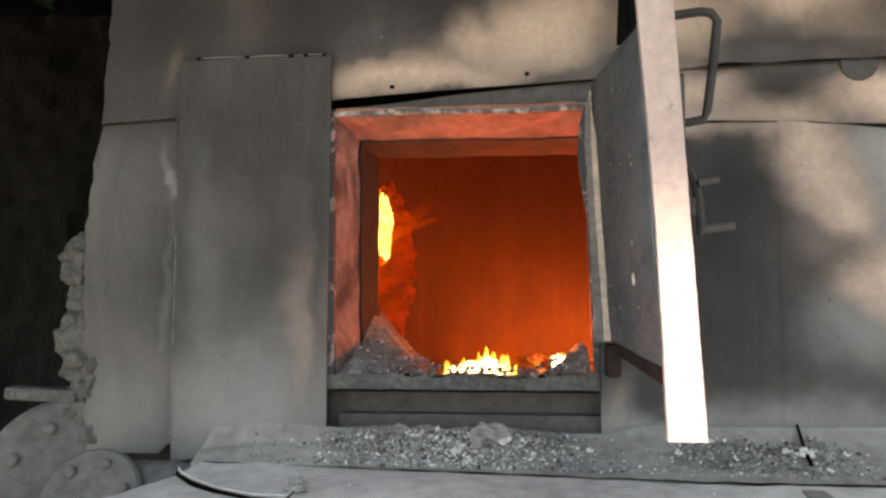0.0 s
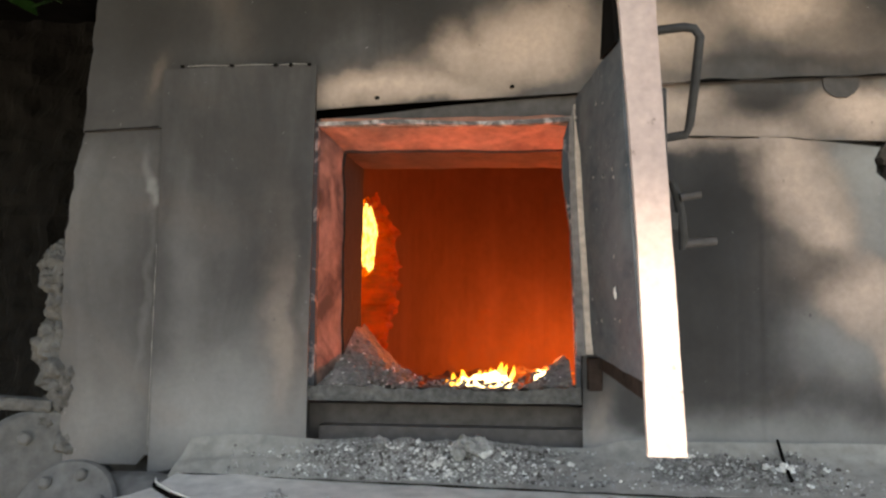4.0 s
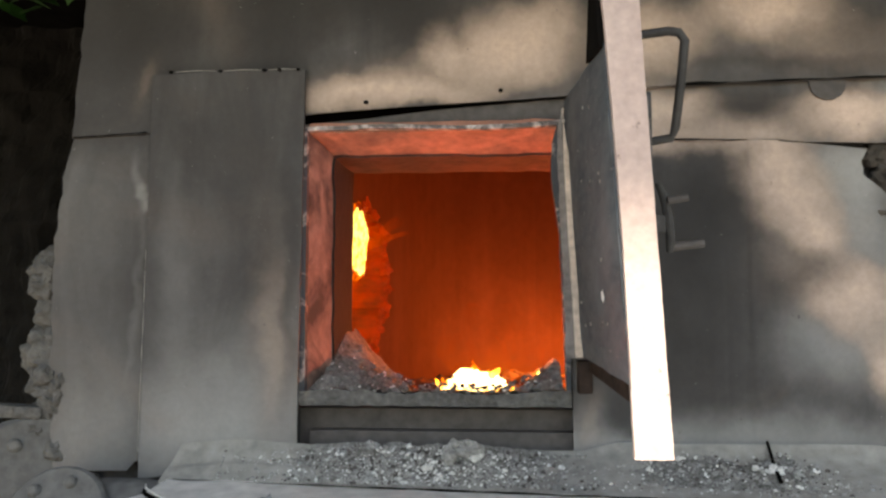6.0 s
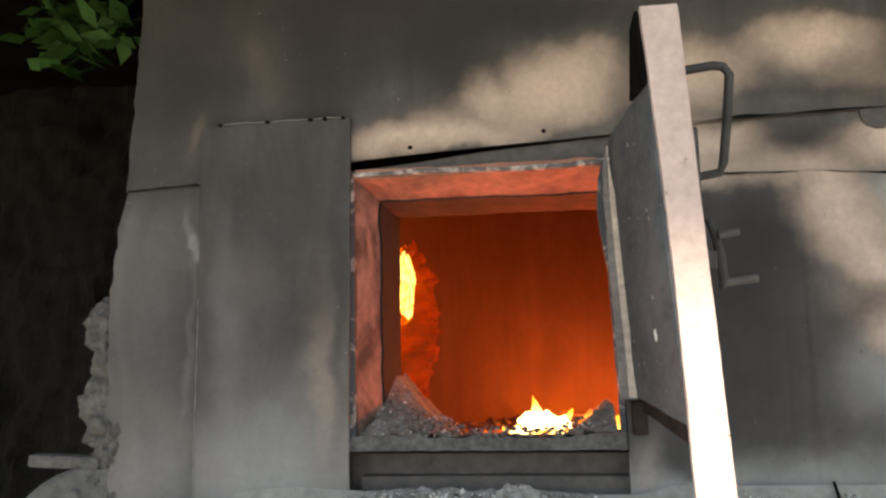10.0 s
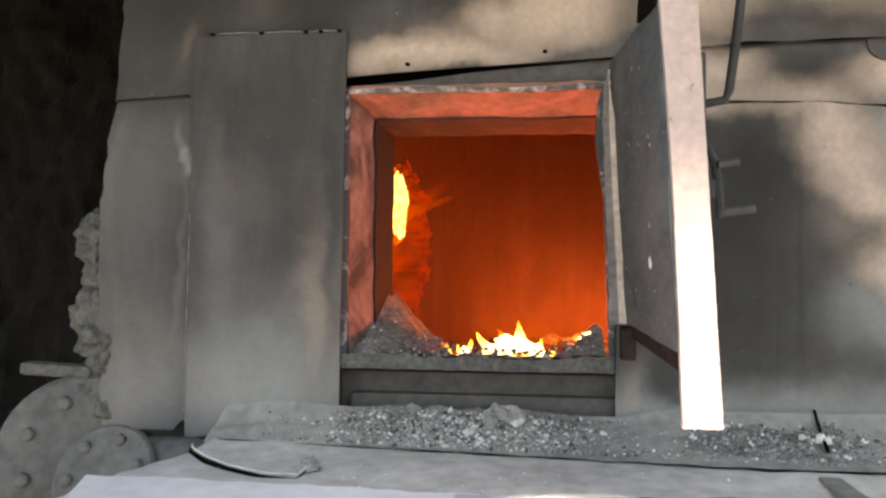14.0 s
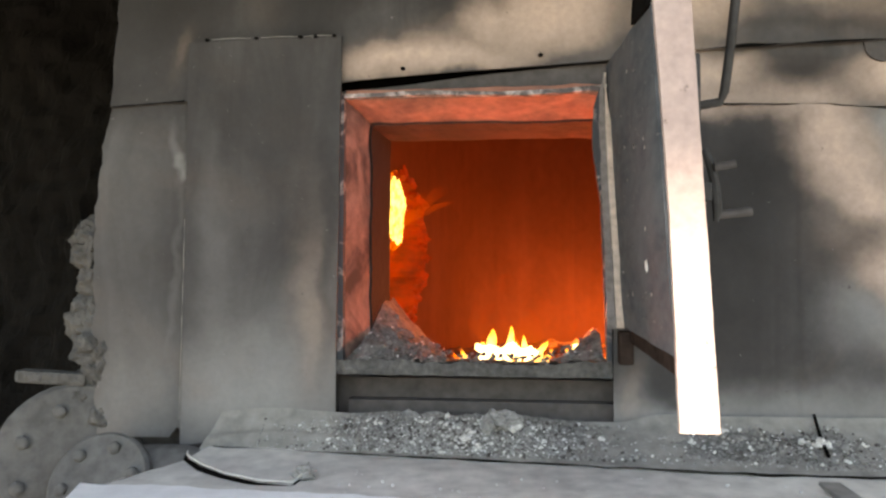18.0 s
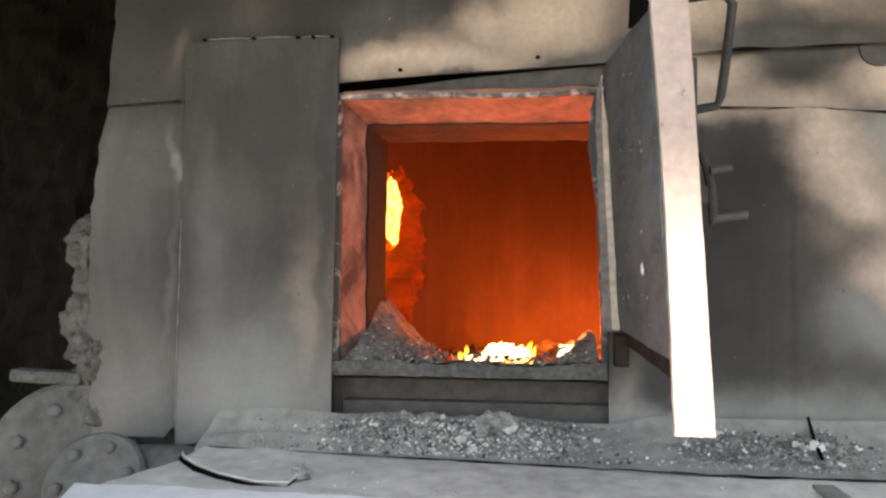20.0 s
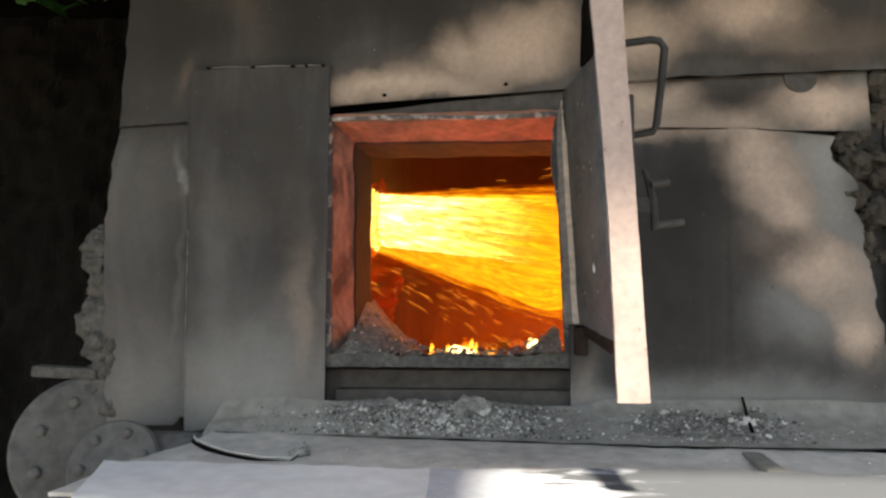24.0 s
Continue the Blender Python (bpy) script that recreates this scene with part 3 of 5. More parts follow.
def rubble_wall():
    """A rough wall beside the furnace, coloured near-black for the dark it stands in."""
    bm, nu, nv, g = bmesh.new(), 90, 60, []
    for j in range(nv + 1):
        for i in range(nu + 1):
            x, z = -2.2 + 1.76 * i / nu, 2.12 * j / nv
            d = 0.10 * noise.noise((x * 2.2, z * 2.2, 1)) + 0.06 * abs(noise.noise((x * 6, z * 6, 4))) + 0.03 * noise.noise((x * 16, z * 16, 7))
            g.append((bm.verts.new((x, 0.98 + d, z)), bm.verts.new((x, 1.25, z))))
    w = nu + 1
    for j in range(nv):
        for i in range(nu):
            a = j * w + i
            bm.faces.new((g[a][0], g[a + 1][0], g[a + w + 1][0], g[a + w][0]))
            bm.faces.new((g[a][1], g[a + w][1], g[a + w + 1][1], g[a + 1][1]))
    rim = list(range(w)) + [j * w + nu for j in range(1, nv + 1)] + [nv * w + i for i in range(nu - 1, -1, -1)] + [j * w for j in range(nv - 1, 0, -1)]
    for a, b in zip(rim, rim[1:] + rim[:1]):
        bm.faces.new((g[b][0], g[a][0], g[a][1], g[b][1]))
    bmesh.ops.recalc_face_normals(bm, faces=bm.faces)
    solo("wall_rubble", bm, ROUGH_DARK, "rough masonry wall, the dark put into its colour", "wall", kind="structure")


rubble_wall()


def shrub(cx, cy, cz, spread, count, seed, root):
    r = random.Random(seed)
    plant = thing("shrub", "green leafy shoot in the dark of the shed", "plant", at=pose(cx, cy, cz))
    part("stem", rod([(0.0, 0, root), (0.02, 0, root * 0.4), (0.0, 0, 0)], [0.012, 0.009, 0.003], 6), DARK, plant)
    for k in range(count):
        bm = bmesh.new()
        l = r.uniform(0.05, 0.10) * (1.0 if spread > 0.05 else 0.45)
        pts = [(0, 0, 0), (0.3 * l, 0.4 * l, 0.05 * l), (0, l, 0.15 * l), (-0.3 * l, 0.4 * l, 0.05 * l)]
        vs = [bm.verts.new(p) for p in pts] + [bm.verts.new((p[0], p[1], p[2] - 0.001)) for p in pts]
        bm.faces.new(vs[:4])
        bm.faces.new(vs[7:3:-1])
        leaf = part("leaf", bm, LEAF, plant)
        leaf.matrix_local = pose(r.gauss(0, spread), r.gauss(0, spread * 0.5), r.gauss(0, spread * 0.7), r.uniform(-60, 60), r.uniform(-60, 60), r.uniform(0, 360))


shrub(-0.76, 0.35, 2.04, 0.06, 120, 4, 0.08)
shrub(-1.15, 0.60, 0.68, 0.04, 12, 6, -0.68)


# ---------------------------------------------------------------- the furnace
furnace = thing("furnace", "sooty sheet-steel solid fuel furnace with an open fire door", "furnace")


def build_casing():
    part("body", box(-0.44, -0.40, 0.14, 1.7, 0.0, 2.0), WOOL, furnace, "grey mineral wool insulated side")
    part("body", box(1.10, 1.14, 0.03, 1.7, 0.0, 2.0), WOOL, furnace, "grey mineral wool insulated side")
    part("body", box(-0.40, 1.10, 1.66, 1.70, 0.0, 2.0), SOOT, furnace)
    part("body", box(-0.40, 1.10, 0.03, 1.66, 1.95, 2.0), SOOT, furnace)
    part("body", box(-0.40, 1.10, 0.03, 0.06, 0.0, 0.90), SOOT, furnace)
    part("backing_plate", box(-0.425, -0.012, 0.036, 0.05, 0.90, 1.95), SOOT, furnace)
    part("backing_plate", box(0.492, 1.10, 0.036, 0.05, 0.90, 1.95), SOOT, furnace)
    part("backing_plate", box(-0.012, 0.492, 0.036, 0.05, 1.60, 1.95), SOOT, furnace)
    up = sheet(((0, -0.435), (0.4, -0.42), (1, -0.405)), 1.12, ((0, 1.535), (0.27, 1.555), (0.285, 1.573), (0.58, 1.597), (0.72, 1.613), (1, 1.622)), 2.0, -0.012, 0.004, 60, 24, 0.008, 0.004, 1)
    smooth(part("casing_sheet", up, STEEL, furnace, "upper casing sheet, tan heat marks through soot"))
    lf = sheet(((0, -0.458), (0.3, -0.464), (0.6, -0.468), (0.8, -0.458), (1, -0.436)), -0.262, ((0, 0.925), (0.72, 0.927), (0.80, 0.945), (1, 0.940)), ((0, 1.545), (0.5, 1.548), (1, 1.549)), -0.004, 0.004, 60, 60, 0.008, 0.010, 2,
               lambda x, z: -0.0028 * math.exp(-((x + 0.293 + 0.0015 * math.sin(z * 7)) / 0.0045) ** 2) * (0.5 + 0.5 * math.sin(z * 9) ** 2) - 0.002 * math.exp(-((x + 0.315) / 0.012) ** 2 - ((z - 1.46) / 0.05) ** 2))
    smooth(part("casing_sheet", lf, STEEL, furnace, "lower left casing sheet with a creased edge"))
    pn = sheet(((0, -0.285), (1, -0.278)), ((0, 0.0), (1, 0.008)), ((0, 0.915), (0.5, 0.945), (1, 0.962)), ((0, 1.648), (1, 1.651)), -0.024, 0.006, 24, 48, 0.005, 0.0, 4)
    smooth(part("cover_panel", pn, PANEL_STEEL, furnace, "dark grey riveted cover panel"))
    st = sheet(0.482, ((0, 1.062), (1, 1.056)), ((0, 1.520), (0.3, 1.514), (1, 1.506)), 1.64, 0.0, 0.005, 30, 10, 0.004, 0.003, 6)
    smooth(part("casing_strip", st, STEEL, furnace, "tan casing strip below the upper sheet"))
    rt = sheet(0.484, ((0, 1.09), (0.3, 1.075), (0.42, 1.06), (0.6, 1.045), (0.72, 1.035), (0.85, 1.03), (0.92, 0.985), (1, 0.992)), ((0, 0.97), (1, 0.95)), ((0, 1.500), (0.3, 1.517), (0.7, 1.512), (1, 1.494)), -0.006, 0.005, 150, 50, 0.010, 0.010, 8,
               lambda x, z: -0.0022 * min(1, max(0, (x - 0.788) / 0.004)), 0.001)
    smooth(part("casing_sheet", rt, STEEL, furnace, "right casing sheet with a torn edge"))
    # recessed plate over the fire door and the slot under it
    part("lintel_plate", sheet(-0.01, 0.485, 1.552, ((0, 1.557), (0.25, 1.566), (0.5, 1.580), (1, 1.599)), 0.010, 0.012, 30, 3, 0.003, 0.0, 71), SLOT, furnace, "recessed plate over the opening")
    # added near-black plate: keeps the gap dark and stops the chamber's glow
    part("gap_blackout", box(-0.011, 0.491, 0.052, 0.060, 1.55, 1.66), DARK, furnace)
    part("slot_back", box(-0.040, 0.520, 0.052, 0.309, 0.88, 1.036), SLOT, furnace)
    part("slot_bar", box(0.012, 0.488, 0.020, 0.054, 0.94, 1.000, 0.003), SLOT, furnace, "dark steel bar in the slot")
    # thin pale rod paints in the highlight along the panel's left edge
    toned = [(-0.2862 + 0.006 * i / 30, -0.0265, 0.965 + 0.36 * i / 30) for i in range(31)]
    part("panel_edge", rod(toned, [0.0003 + 0.0011 * max(0.0, 0.2 + noise.noise((i * 0.45, 4, 1))) for i in range(31)], 6), LEDGE, furnace, "pale rod for the highlight along the cover panel's edge")
    # weld bead along the panel's top, grey patch on the strip, torn insulation and corner post
    for a, b in ((-0.232, -0.156), (-0.142, -0.072), (-0.060, -0.008)):
        part("weld_bead", rod([(a, -0.028, 1.6512), ((a + b) / 2, -0.029, 1.6522), (b, -0.028, 1.6515)], [0.0005, 0.0011, 0.0005], 6), LEDGE, furnace)
    patch = sheet(((0, 0.925), (0.15, 0.912), (0.4, 0.903), (1, 0.898)), ((0, 0.940), (0.15, 0.952), (0.4, 0.960), (1, 0.963)), 1.583, 1.622, -0.006, 0.004, 10, 12, 0.002, 0.001, 51)
    part("patch", patch, SLOT, furnace, "small grey patch plate")
    for k in range(22):
        r = random.Random(k + 60)
        x, z = 1.03 + r.uniform(-0.03, 0.07), 1.24 + 0.27 * k / 21
        part("wool_tuft", lump(r.uniform(0.015, 0.032), k + 40, 3, 0.5, (x, r.uniform(0.018, 0.034), z), 0.9), CHAR_WOOL, furnace)
    for k in range(8):
        r = random.Random(k + 90)
        part("wool_tuft", lump(r.uniform(0.015, 0.03), k + 70, 3, 0.5, (1.09 + r.uniform(-0.015, 0.03), r.uniform(0.0, 0.02), 1.53 + 0.13 * k / 7), 0.9), CHAR_WOOL, furnace)
    part("corner_post", box(1.095, 1.18, -0.004, 0.03, 0.0, 1.50, 0.004), FLANGE, furnace, "grey-green steel corner post")
    # ragged dark joints where the sheets overlap
    right_top = ((0.484, 1.500), (0.64, 1.517), (0.84, 1.512), (0.99, 1.494))
    for k, (x0, x1, line_z, y, wide) in enumerate((
        (0.60, 1.10, ((0.60, 1.608), (0.70, 1.614), (1.10, 1.6215)), -0.0145, 0.0030),
        (0.60, 0.985, right_top, -0.0085, 0.0026),
        (-0.43, -0.29, ((-0.43, 1.536), (-0.29, 1.5435)), -0.0135, 0.0014),
    )):
        n = 40
        xs = [x0 + (x1 - x0) * i / n for i in range(n + 1)]
        line = [(x, y, curve_at(line_z, x) + 0.0008 * noise.noise((i * 0.4, k, 3))) for i, x in enumerate(xs)]
        part("joint_gap", rod(line, [0.0004 + wide * max(0.0, 0.3 + noise.noise((i * 0.17, k * 5, 9))) for i in range(n + 1)], 6), DARK, furnace, "dark open joint between casing sheets")
    # rivets
    for k, x in enumerate((-0.240, -0.148, -0.066, -0.038, -0.004)):
        part("rivet", lump(0.0045, k, 1, 0.3, (x, -0.029, 1.6505)), DARK, furnace)
    for x, z in ((0.118, 1.591), (0.361, 1.608)):
        part("rivet", lump(0.005, x, 1, 0.2, (x, -0.016, z)), DARK, furnace)


def build_mouth():
    """The fire door's steel frame and the stepped refractory jambs behind it."""
    fx0, fx1, fz0, fz1 = 0.0, 0.481, 1.048, 1.548
    sill = sheet(fx0, fx1, fz0, ((0, 1.074), (0.2, 1.076), (0.35, 1.069), (0.5, 1.073), (0.7, 1.068), (0.85, 1.073), (1, 1.078)), -0.012, 0.06, 160, 8, 0.006, 0, 11)
    for v in sill.verts:
        v.co.y += 0.0035 * noise.noise((v.co.x * 45, 3, v.co.z * 70)) + 0.002 * noise.noise((v.co.x * 130, 5, v.co.z * 130))
        v.co.z += (0.004 * noise.noise((v.co.x * 38, 1, 2)) + 0.003 * noise.noise((v.co.x * 120, 1, 6))) * (1.0 if v.co.z > 1.062 else 0.35)
    part("frame_bar", sill, CRUST, furnace, "lower frame bar under ash")
    part("frame_bar", sheet(fx0, fx1, ((0, 1.542), (0.3, 1.544), (0.7, 1.540), (1, 1.546)), ((0, 1.549), (0.3, 1.552), (0.5, 1.549), (0.6, 1.547), (0.8, 1.550), (1, 1.556)), -0.010, 0.025, 60, 2, 0.008, 0, 12), SCALE, furnace, "pale scaled upper frame edge")
    part("frame_bar", sheet(fx0 - 0.001, ((0, 0.010), (1, 0.010)), fz0, fz1, -0.011, 0.025, 2, 40, 0.004, 0, 13), SPECKLED, furnace)
    part("frame_bar", sheet(((0, 0.474), (0.6, 0.464), (0.82, 0.449), (0.94, 0.453), (1, 0.462)), fx1, fz0, fz1, -0.011, 0.025, 6, 60, 0.004, 0.001, 14), SPECKLED, furnace, "speckled bowed right frame bar")
    # stepped lining, as four flared slabs for each step
    def ring(y0, a0, y1, a1, out, name, material, side):
        (xa0, xb0, za0, zb0), (xa1, xb1, za1, zb1) = a0, a1
        low = min(out, 0.018)
        sides = (
            [(xa0, za0), (xa0, zb0), (xa1, za1), (xa1, zb1), (-out, 0)],
            [(xb0, zb0), (xb0, za0), (xb1, zb1), (xb1, za1), (out, 0)],
            [(xa0, zb0), (xb0, zb0), (xa1, zb1), (xb1, zb1), (0, low)],
            [(xb0, za0), (xa0, za0), (xb1, za1), (xa1, za1), (0, -0.004)],
        )
        for p0, p1, q0, q1, (ox, oz) in sides:
            bm = bmesh.new()
            n = 24
            grid = []
            for k in range(n + 1):
                t = k / n
                row = []
                m0 = ((p0[0] + q0[0]) / 2, (p0[1] + q0[1]) / 2)
                m1 = ((p1[0] + q1[0]) / 2, (p1[1] + q1[1]) / 2)
                for y, s, e, j in ((y0, p0, p1, 0), ((y0 + y1) / 2, m0, m1, 1), (y1, q0, q1, 2)):
                    x, z = s[0] + (e[0] - s[0]) * t, s[1] + (e[1] - s[1]) * t
                    w = 0.004 * noise.noise((x * 20, y * 20, z * 20))
                    sx, sz = (1 if ox else 0), (1 if oz else 0)
                    row.append(bm.verts.new((x + w * sx, y + (w if j else 0), z + w * sz)))
                row.append(bm.verts.new((row[2].co.x + ox, y1, row[2].co.z + oz)))
                row.append(bm.verts.new((row[0].co.x + ox, y0, row[0].co.z + oz)))
                grid.append(row)
            for a, b in zip(grid, grid[1:]):
                for i in range(5):
                    j = (i + 1) % 5
                    bm.faces.new((a[i], a[j], b[j], b[i]))
            bm.faces.new(grid[0])
            bm.faces.new(list(reversed(grid[-1])))
            bmesh.ops.recalc_face_normals(bm, faces=bm.faces)
            part(name, bm, SOOT if ox > 0 else side if ox < 0 else material, furnace)
    ring(0.004, (0.010, 0.476, 1.052, 1.541), 0.09, (0.036, 0.478, 1.048, 1.514), 0.022, "lining_block", LINING, SIDE_LINING)
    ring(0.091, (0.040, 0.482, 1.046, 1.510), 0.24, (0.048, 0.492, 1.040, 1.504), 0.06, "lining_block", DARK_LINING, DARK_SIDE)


# the burner port's own space: x out of the port, y along the side wall away from the door, z up
PORT = pose(0.02, 0.55, 1.295, 0, 0, -11)


def build_chamber():
    x0, x1, y0, y1, z0, z1 = 0.0, 0.80, 0.24, 1.40, 1.0, 1.78
    bend, line = 0.45, [(x1, y0)]
    for k in range(13):
        t = math.pi / 2 * k / 12
        line.append((x1 - bend + bend * math.cos(t), y1 - bend + bend * math.sin(t)))
    line.append((x0 - 0.1, y1))
    bm = bmesh.new()
    cols = []
    for i, (x, y) in enumerate(line):
        ox, oy = (0.08, 0.0) if i == 0 else (0.0, 0.08) if i == len(line) - 1 else ((x - x1 + bend) * 0.18, (y - y1 + bend) * 0.18)
        cols.append([bm.verts.new(c) for c in ((x, y, z0 - 0.08), (x, y, z1), (x + ox, y + oy, z1), (x + ox, y + oy, z0 - 0.08))])
    for p, q in zip(cols, cols[1:]):
        for i in range(4):
            bm.faces.new((p[i], p[(i + 1) % 4], q[(i + 1) % 4], q[i]))
    bm.faces.new(cols[0])
    bm.faces.new(cols[-1][::-1])
    bmesh.ops.recalc_face_normals(bm, faces=bm.faces)
    smooth(part("chamber_wall", bm, HOT_WALL, furnace, "glowing rounded back wall of the fire chamber"))
    part("chamber_wall", box(x0 - 0.1, x1 + 0.05, y0, y1 + 0.1, z1, z1 + 0.08), HOT_WALL, furnace)
    part("chamber_wall", box(x0 - 0.1, x1 + 0.05, y0 + 0.07, y1 + 0.1, z0 - 0.08, z0 - 0.001), HOT_WALL, furnace)
    part("chamber_wall", box(0.03, x1, y0 - 0.012, y0 + 0.04, 1.512, z1), HOT_WALL, furnace)
    part("chamber_wall", box(-0.12, 0.040, y0 - 0.012, y0 + 0.04, z0, z1), HOT_WALL, furnace)
    part("chamber_wall", box(0.496, x1, y0 - 0.012, y0 + 0.04, z0, 1.512), HOT_WALL, furnace)
    bm, cols = bmesh.new(), []
    for k in range(17):
        t = k / 16
        x = 0.1033 * (1 - t) ** 2 + 0.36 * t * (1 - t) + 0.62 * t * t
        y = 0.98 * (1 - t) ** 2 + 2.79 * t * (1 - t) + 1.397 * t * t
        cols.append([bm.verts.new((x, y, z)) for z in (z0 - 0.07, z1)])
    for p, q in zip(cols, cols[1:]):
        bm.faces.new((p[0], p[1], q[1], q[0]))
    smooth(part("chamber_wall", bm, HOT_WALL, furnace, "rounded corner of the fire chamber"))
    # left wall, set at an angle, with the round burner port
    m = PORT
    n, r = 72, 0.178
    bm, tunnel = bmesh.new(), bmesh.new()
    inner, outer, a, b = [], [], [], []
    for i in range(n):
        t = 2 * math.pi * i / n
        c, q = math.cos(t), math.sin(t)
        k = min((0.90 if c > 0 else 0.28) / max(abs(c), 1e-6), 0.46 / max(abs(q), 1e-6))
        w = 1 + 0.14 * noise.noise((c * 2, q * 2, 3)) + 0.09 * noise.noise((c * 7, q * 7, 3))
        inner.append(bm.verts.new(m @ Vector((0, r * w * c, r * w * q))))
        outer.append(bm.verts.new(m @ Vector((0, k * c, k * q))))
        a.append(tunnel.verts.new(m @ Vector((0, r * w * c, r * w * q))))
        b.append(tunnel.verts.new(m @ Vector((-0.67, r * c, r * q))))
    for i in range(n):
        j = (i + 1) % n
        bm.faces.new((outer[i], outer[j], inner[j], inner[i]))
        tunnel.faces.new((a[i], a[j], b[j], b[i]))
    tunnel.faces.new(b)
    bmesh.ops.recalc_face_normals(tunnel, faces=tunnel.faces)
    part("chamber_wall", bm, HOT_WALL, furnace, "glowing side wall with a round burner port")
    # added box that hides the glow of the tunnel's outer side
    part("tunnel_shroud", box(-0.69, -0.441, 0.49, 0.90, 1.09, 1.50, 0.01), SOOT, furnace)
    rim = bmesh.new()
    q = random.Random(44)
    for i in range(46):
        t = 2 * math.pi * i / 46
        c, d = math.cos(t), math.sin(t)
        w = r * (1 + 0.14 * noise.noise((c * 2, d * 2, 3)) + 0.09 * noise.noise((c * 7, d * 7, 3)))
        lump(q.uniform(0.008, 0.017), i, 2, 0.7, m @ Vector((q.uniform(-0.010, 0.002), w * c, w * d)), 1.0, rim)
    part("port_rim", rim, HOT_PORT, furnace, "crumbling glowing rim of the burner port")
    part("burner_port", tunnel, HOT_PORT, furnace, "orange glowing burner port")


def build_door():
    """The fire door, swung open about its right edge: leaning panel with a cut corner, pale edge bar, lip and pins."""
    near = lambda z: 0.499 - 0.062 * (z - 1.134)
    n, k = 24, 20
    bm = bmesh.new()
    rows = []
    for i in range(n + 1):
        t = i / n
        y = -0.036 - 0.527 * t
        zt = 1.580 - 0.068 * t
        rows.append([(near(z) + 0.003 * noise.noise((y * 9, z * 9, 2)), y, z) for z in (1.138 + (zt - 1.138) * j / k for j in range(k + 1))])
    f = [[bm.verts.new(c) for c in col] for col in rows]
    b = [[bm.verts.new((c[0] + 0.008, c[1], c[2])) for c in col] for col in rows]
    for i in range(n):
        for j in range(k):
            bm.faces.new((f[i][j], f[i + 1][j], f[i + 1][j + 1], f[i][j + 1]))
            bm.faces.new((b[i][j], b[i][j + 1], b[i + 1][j + 1], b[i + 1][j]))
        bm.faces.new((f[i][0], b[i][0], b[i + 1][0], f[i + 1][0]))
        bm.faces.new((f[i][k], f[i + 1][k], b[i + 1][k], b[i][k]))
    for j in range(k):
        bm.faces.new((f[0][j], f[0][j + 1], b[0][j + 1], b[0][j]))
        bm.faces.new((f[n][j], b[n][j], b[n][j + 1], f[n][j + 1]))
    bmesh.ops.recalc_face_normals(bm, faces=bm.faces)
    door = part("fire_door", bm, DOOR_STEEL, furnace, "blue-grey burnt steel fire door standing open")
    rim = box(0.508, 0.536, -0.556, -0.036, 1.112, 1.142, 0.003)
    part("lower_rim", rim, RUST, door, "dark rusty rim under the door panel")
    part("back_plate", box(0.5085, 0.530, -0.552, -0.040, 1.146, 1.46, 0.003), SOOT, door, "insulated back of the door")
    bar = bmesh.new()
    bmesh.ops.create_grid(bar, x_segments=3, y_segments=60, size=0.5)
    for v in bar.verts:
        u, t = v.co.x + 0.5, v.co.y + 0.5
        z = 1.062 + 0.530 * t
        rough = 0.0006 * noise.noise((u * 9, 0, z * 22)) + 0.0005 * noise.noise((u * 9, 4, z * 90))
        v.co = Vector((0.5017 - 0.057 * (z - 1.061) + 0.0405 * u + 0.004 * (1 - u) * math.sin(math.pi * t) + (rough if u in (0.0, 1.0) else 0.0), -0.575 + 0.001 * noise.noise((u * 3, 1, z * 14)), z + (0.0008 * math.sin(u * 9) if t in (0.0, 1.0) else 0.0)))
    body = bmesh.ops.extrude_face_region(bar, geom=list(bar.faces))
    for v in body["geom"]:
        if isinstance(v, bmesh.types.BMVert):
            v.co.y += 0.012
    bmesh.ops.recalc_face_normals(bar, faces=bar.faces)
    part("edge_bar", bar, BAR, door, "pale pinkish steel edge bar, sunlit at its foot")
    web = bmesh.new()
    ring = [(-0.43, 1.529), (-0.562, 1.508), (-0.562, 1.592), (-0.505, 1.592)]
    near_side = [web.verts.new((near(z) - 0.004, y, z)) for y, z in ring]
    far_side = [web.verts.new((near(z) + 0.012, y, z)) for y, z in ring]
    web.faces.new(near_side)
    web.faces.new(far_side[::-1])
    for i in range(4):
        web.faces.new((near_side[i], far_side[i], far_side[i - 3], near_side[i - 3]))
    bmesh.ops.recalc_face_normals(web, faces=web.faces)
    part("bar_web", web, DARK, door, "dark gusset behind the edge bar")
    lip = sheet(((0, 0.4715), (0.54, 0.4635), (0.80, 0.459), (0.93, 0.461), (1, 0.467)), ((0, 0.486), (0.54, 0.474), (0.80, 0.469), (0.93, 0.467), (1, 0.469)), 1.134, 1.568, -0.042, 0.010, 4, 90, 0.004, 0.0014, 21, None, 0.0022)
    part("lip", lip, LIP, door, "pale scaled door lip")
    seal = sheet(((0, 0.4865), (0.54, 0.4745), (0.80, 0.4695), (1, 0.4685)), ((0, 0.4985), (0.54, 0.484), (0.80, 0.478), (0.93, 0.470), (1, 0.470)), 1.136, 1.566, -0.047, 0.010, 4, 90, 0.003, 0.0014, 27, None, 0.0006)
    part("lip", seal, CREAM, door, "cream scaled outer door lip")
    part("hinge", box(0.490, 0.514, -0.05, -0.012, 1.075, 1.130, 0.004), RUST, door, "rusty lower hinge")
    part("hinge", box(0.484, 0.512, -0.05, -0.012, 1.52, 1.56, 0.004), SOOT, door)
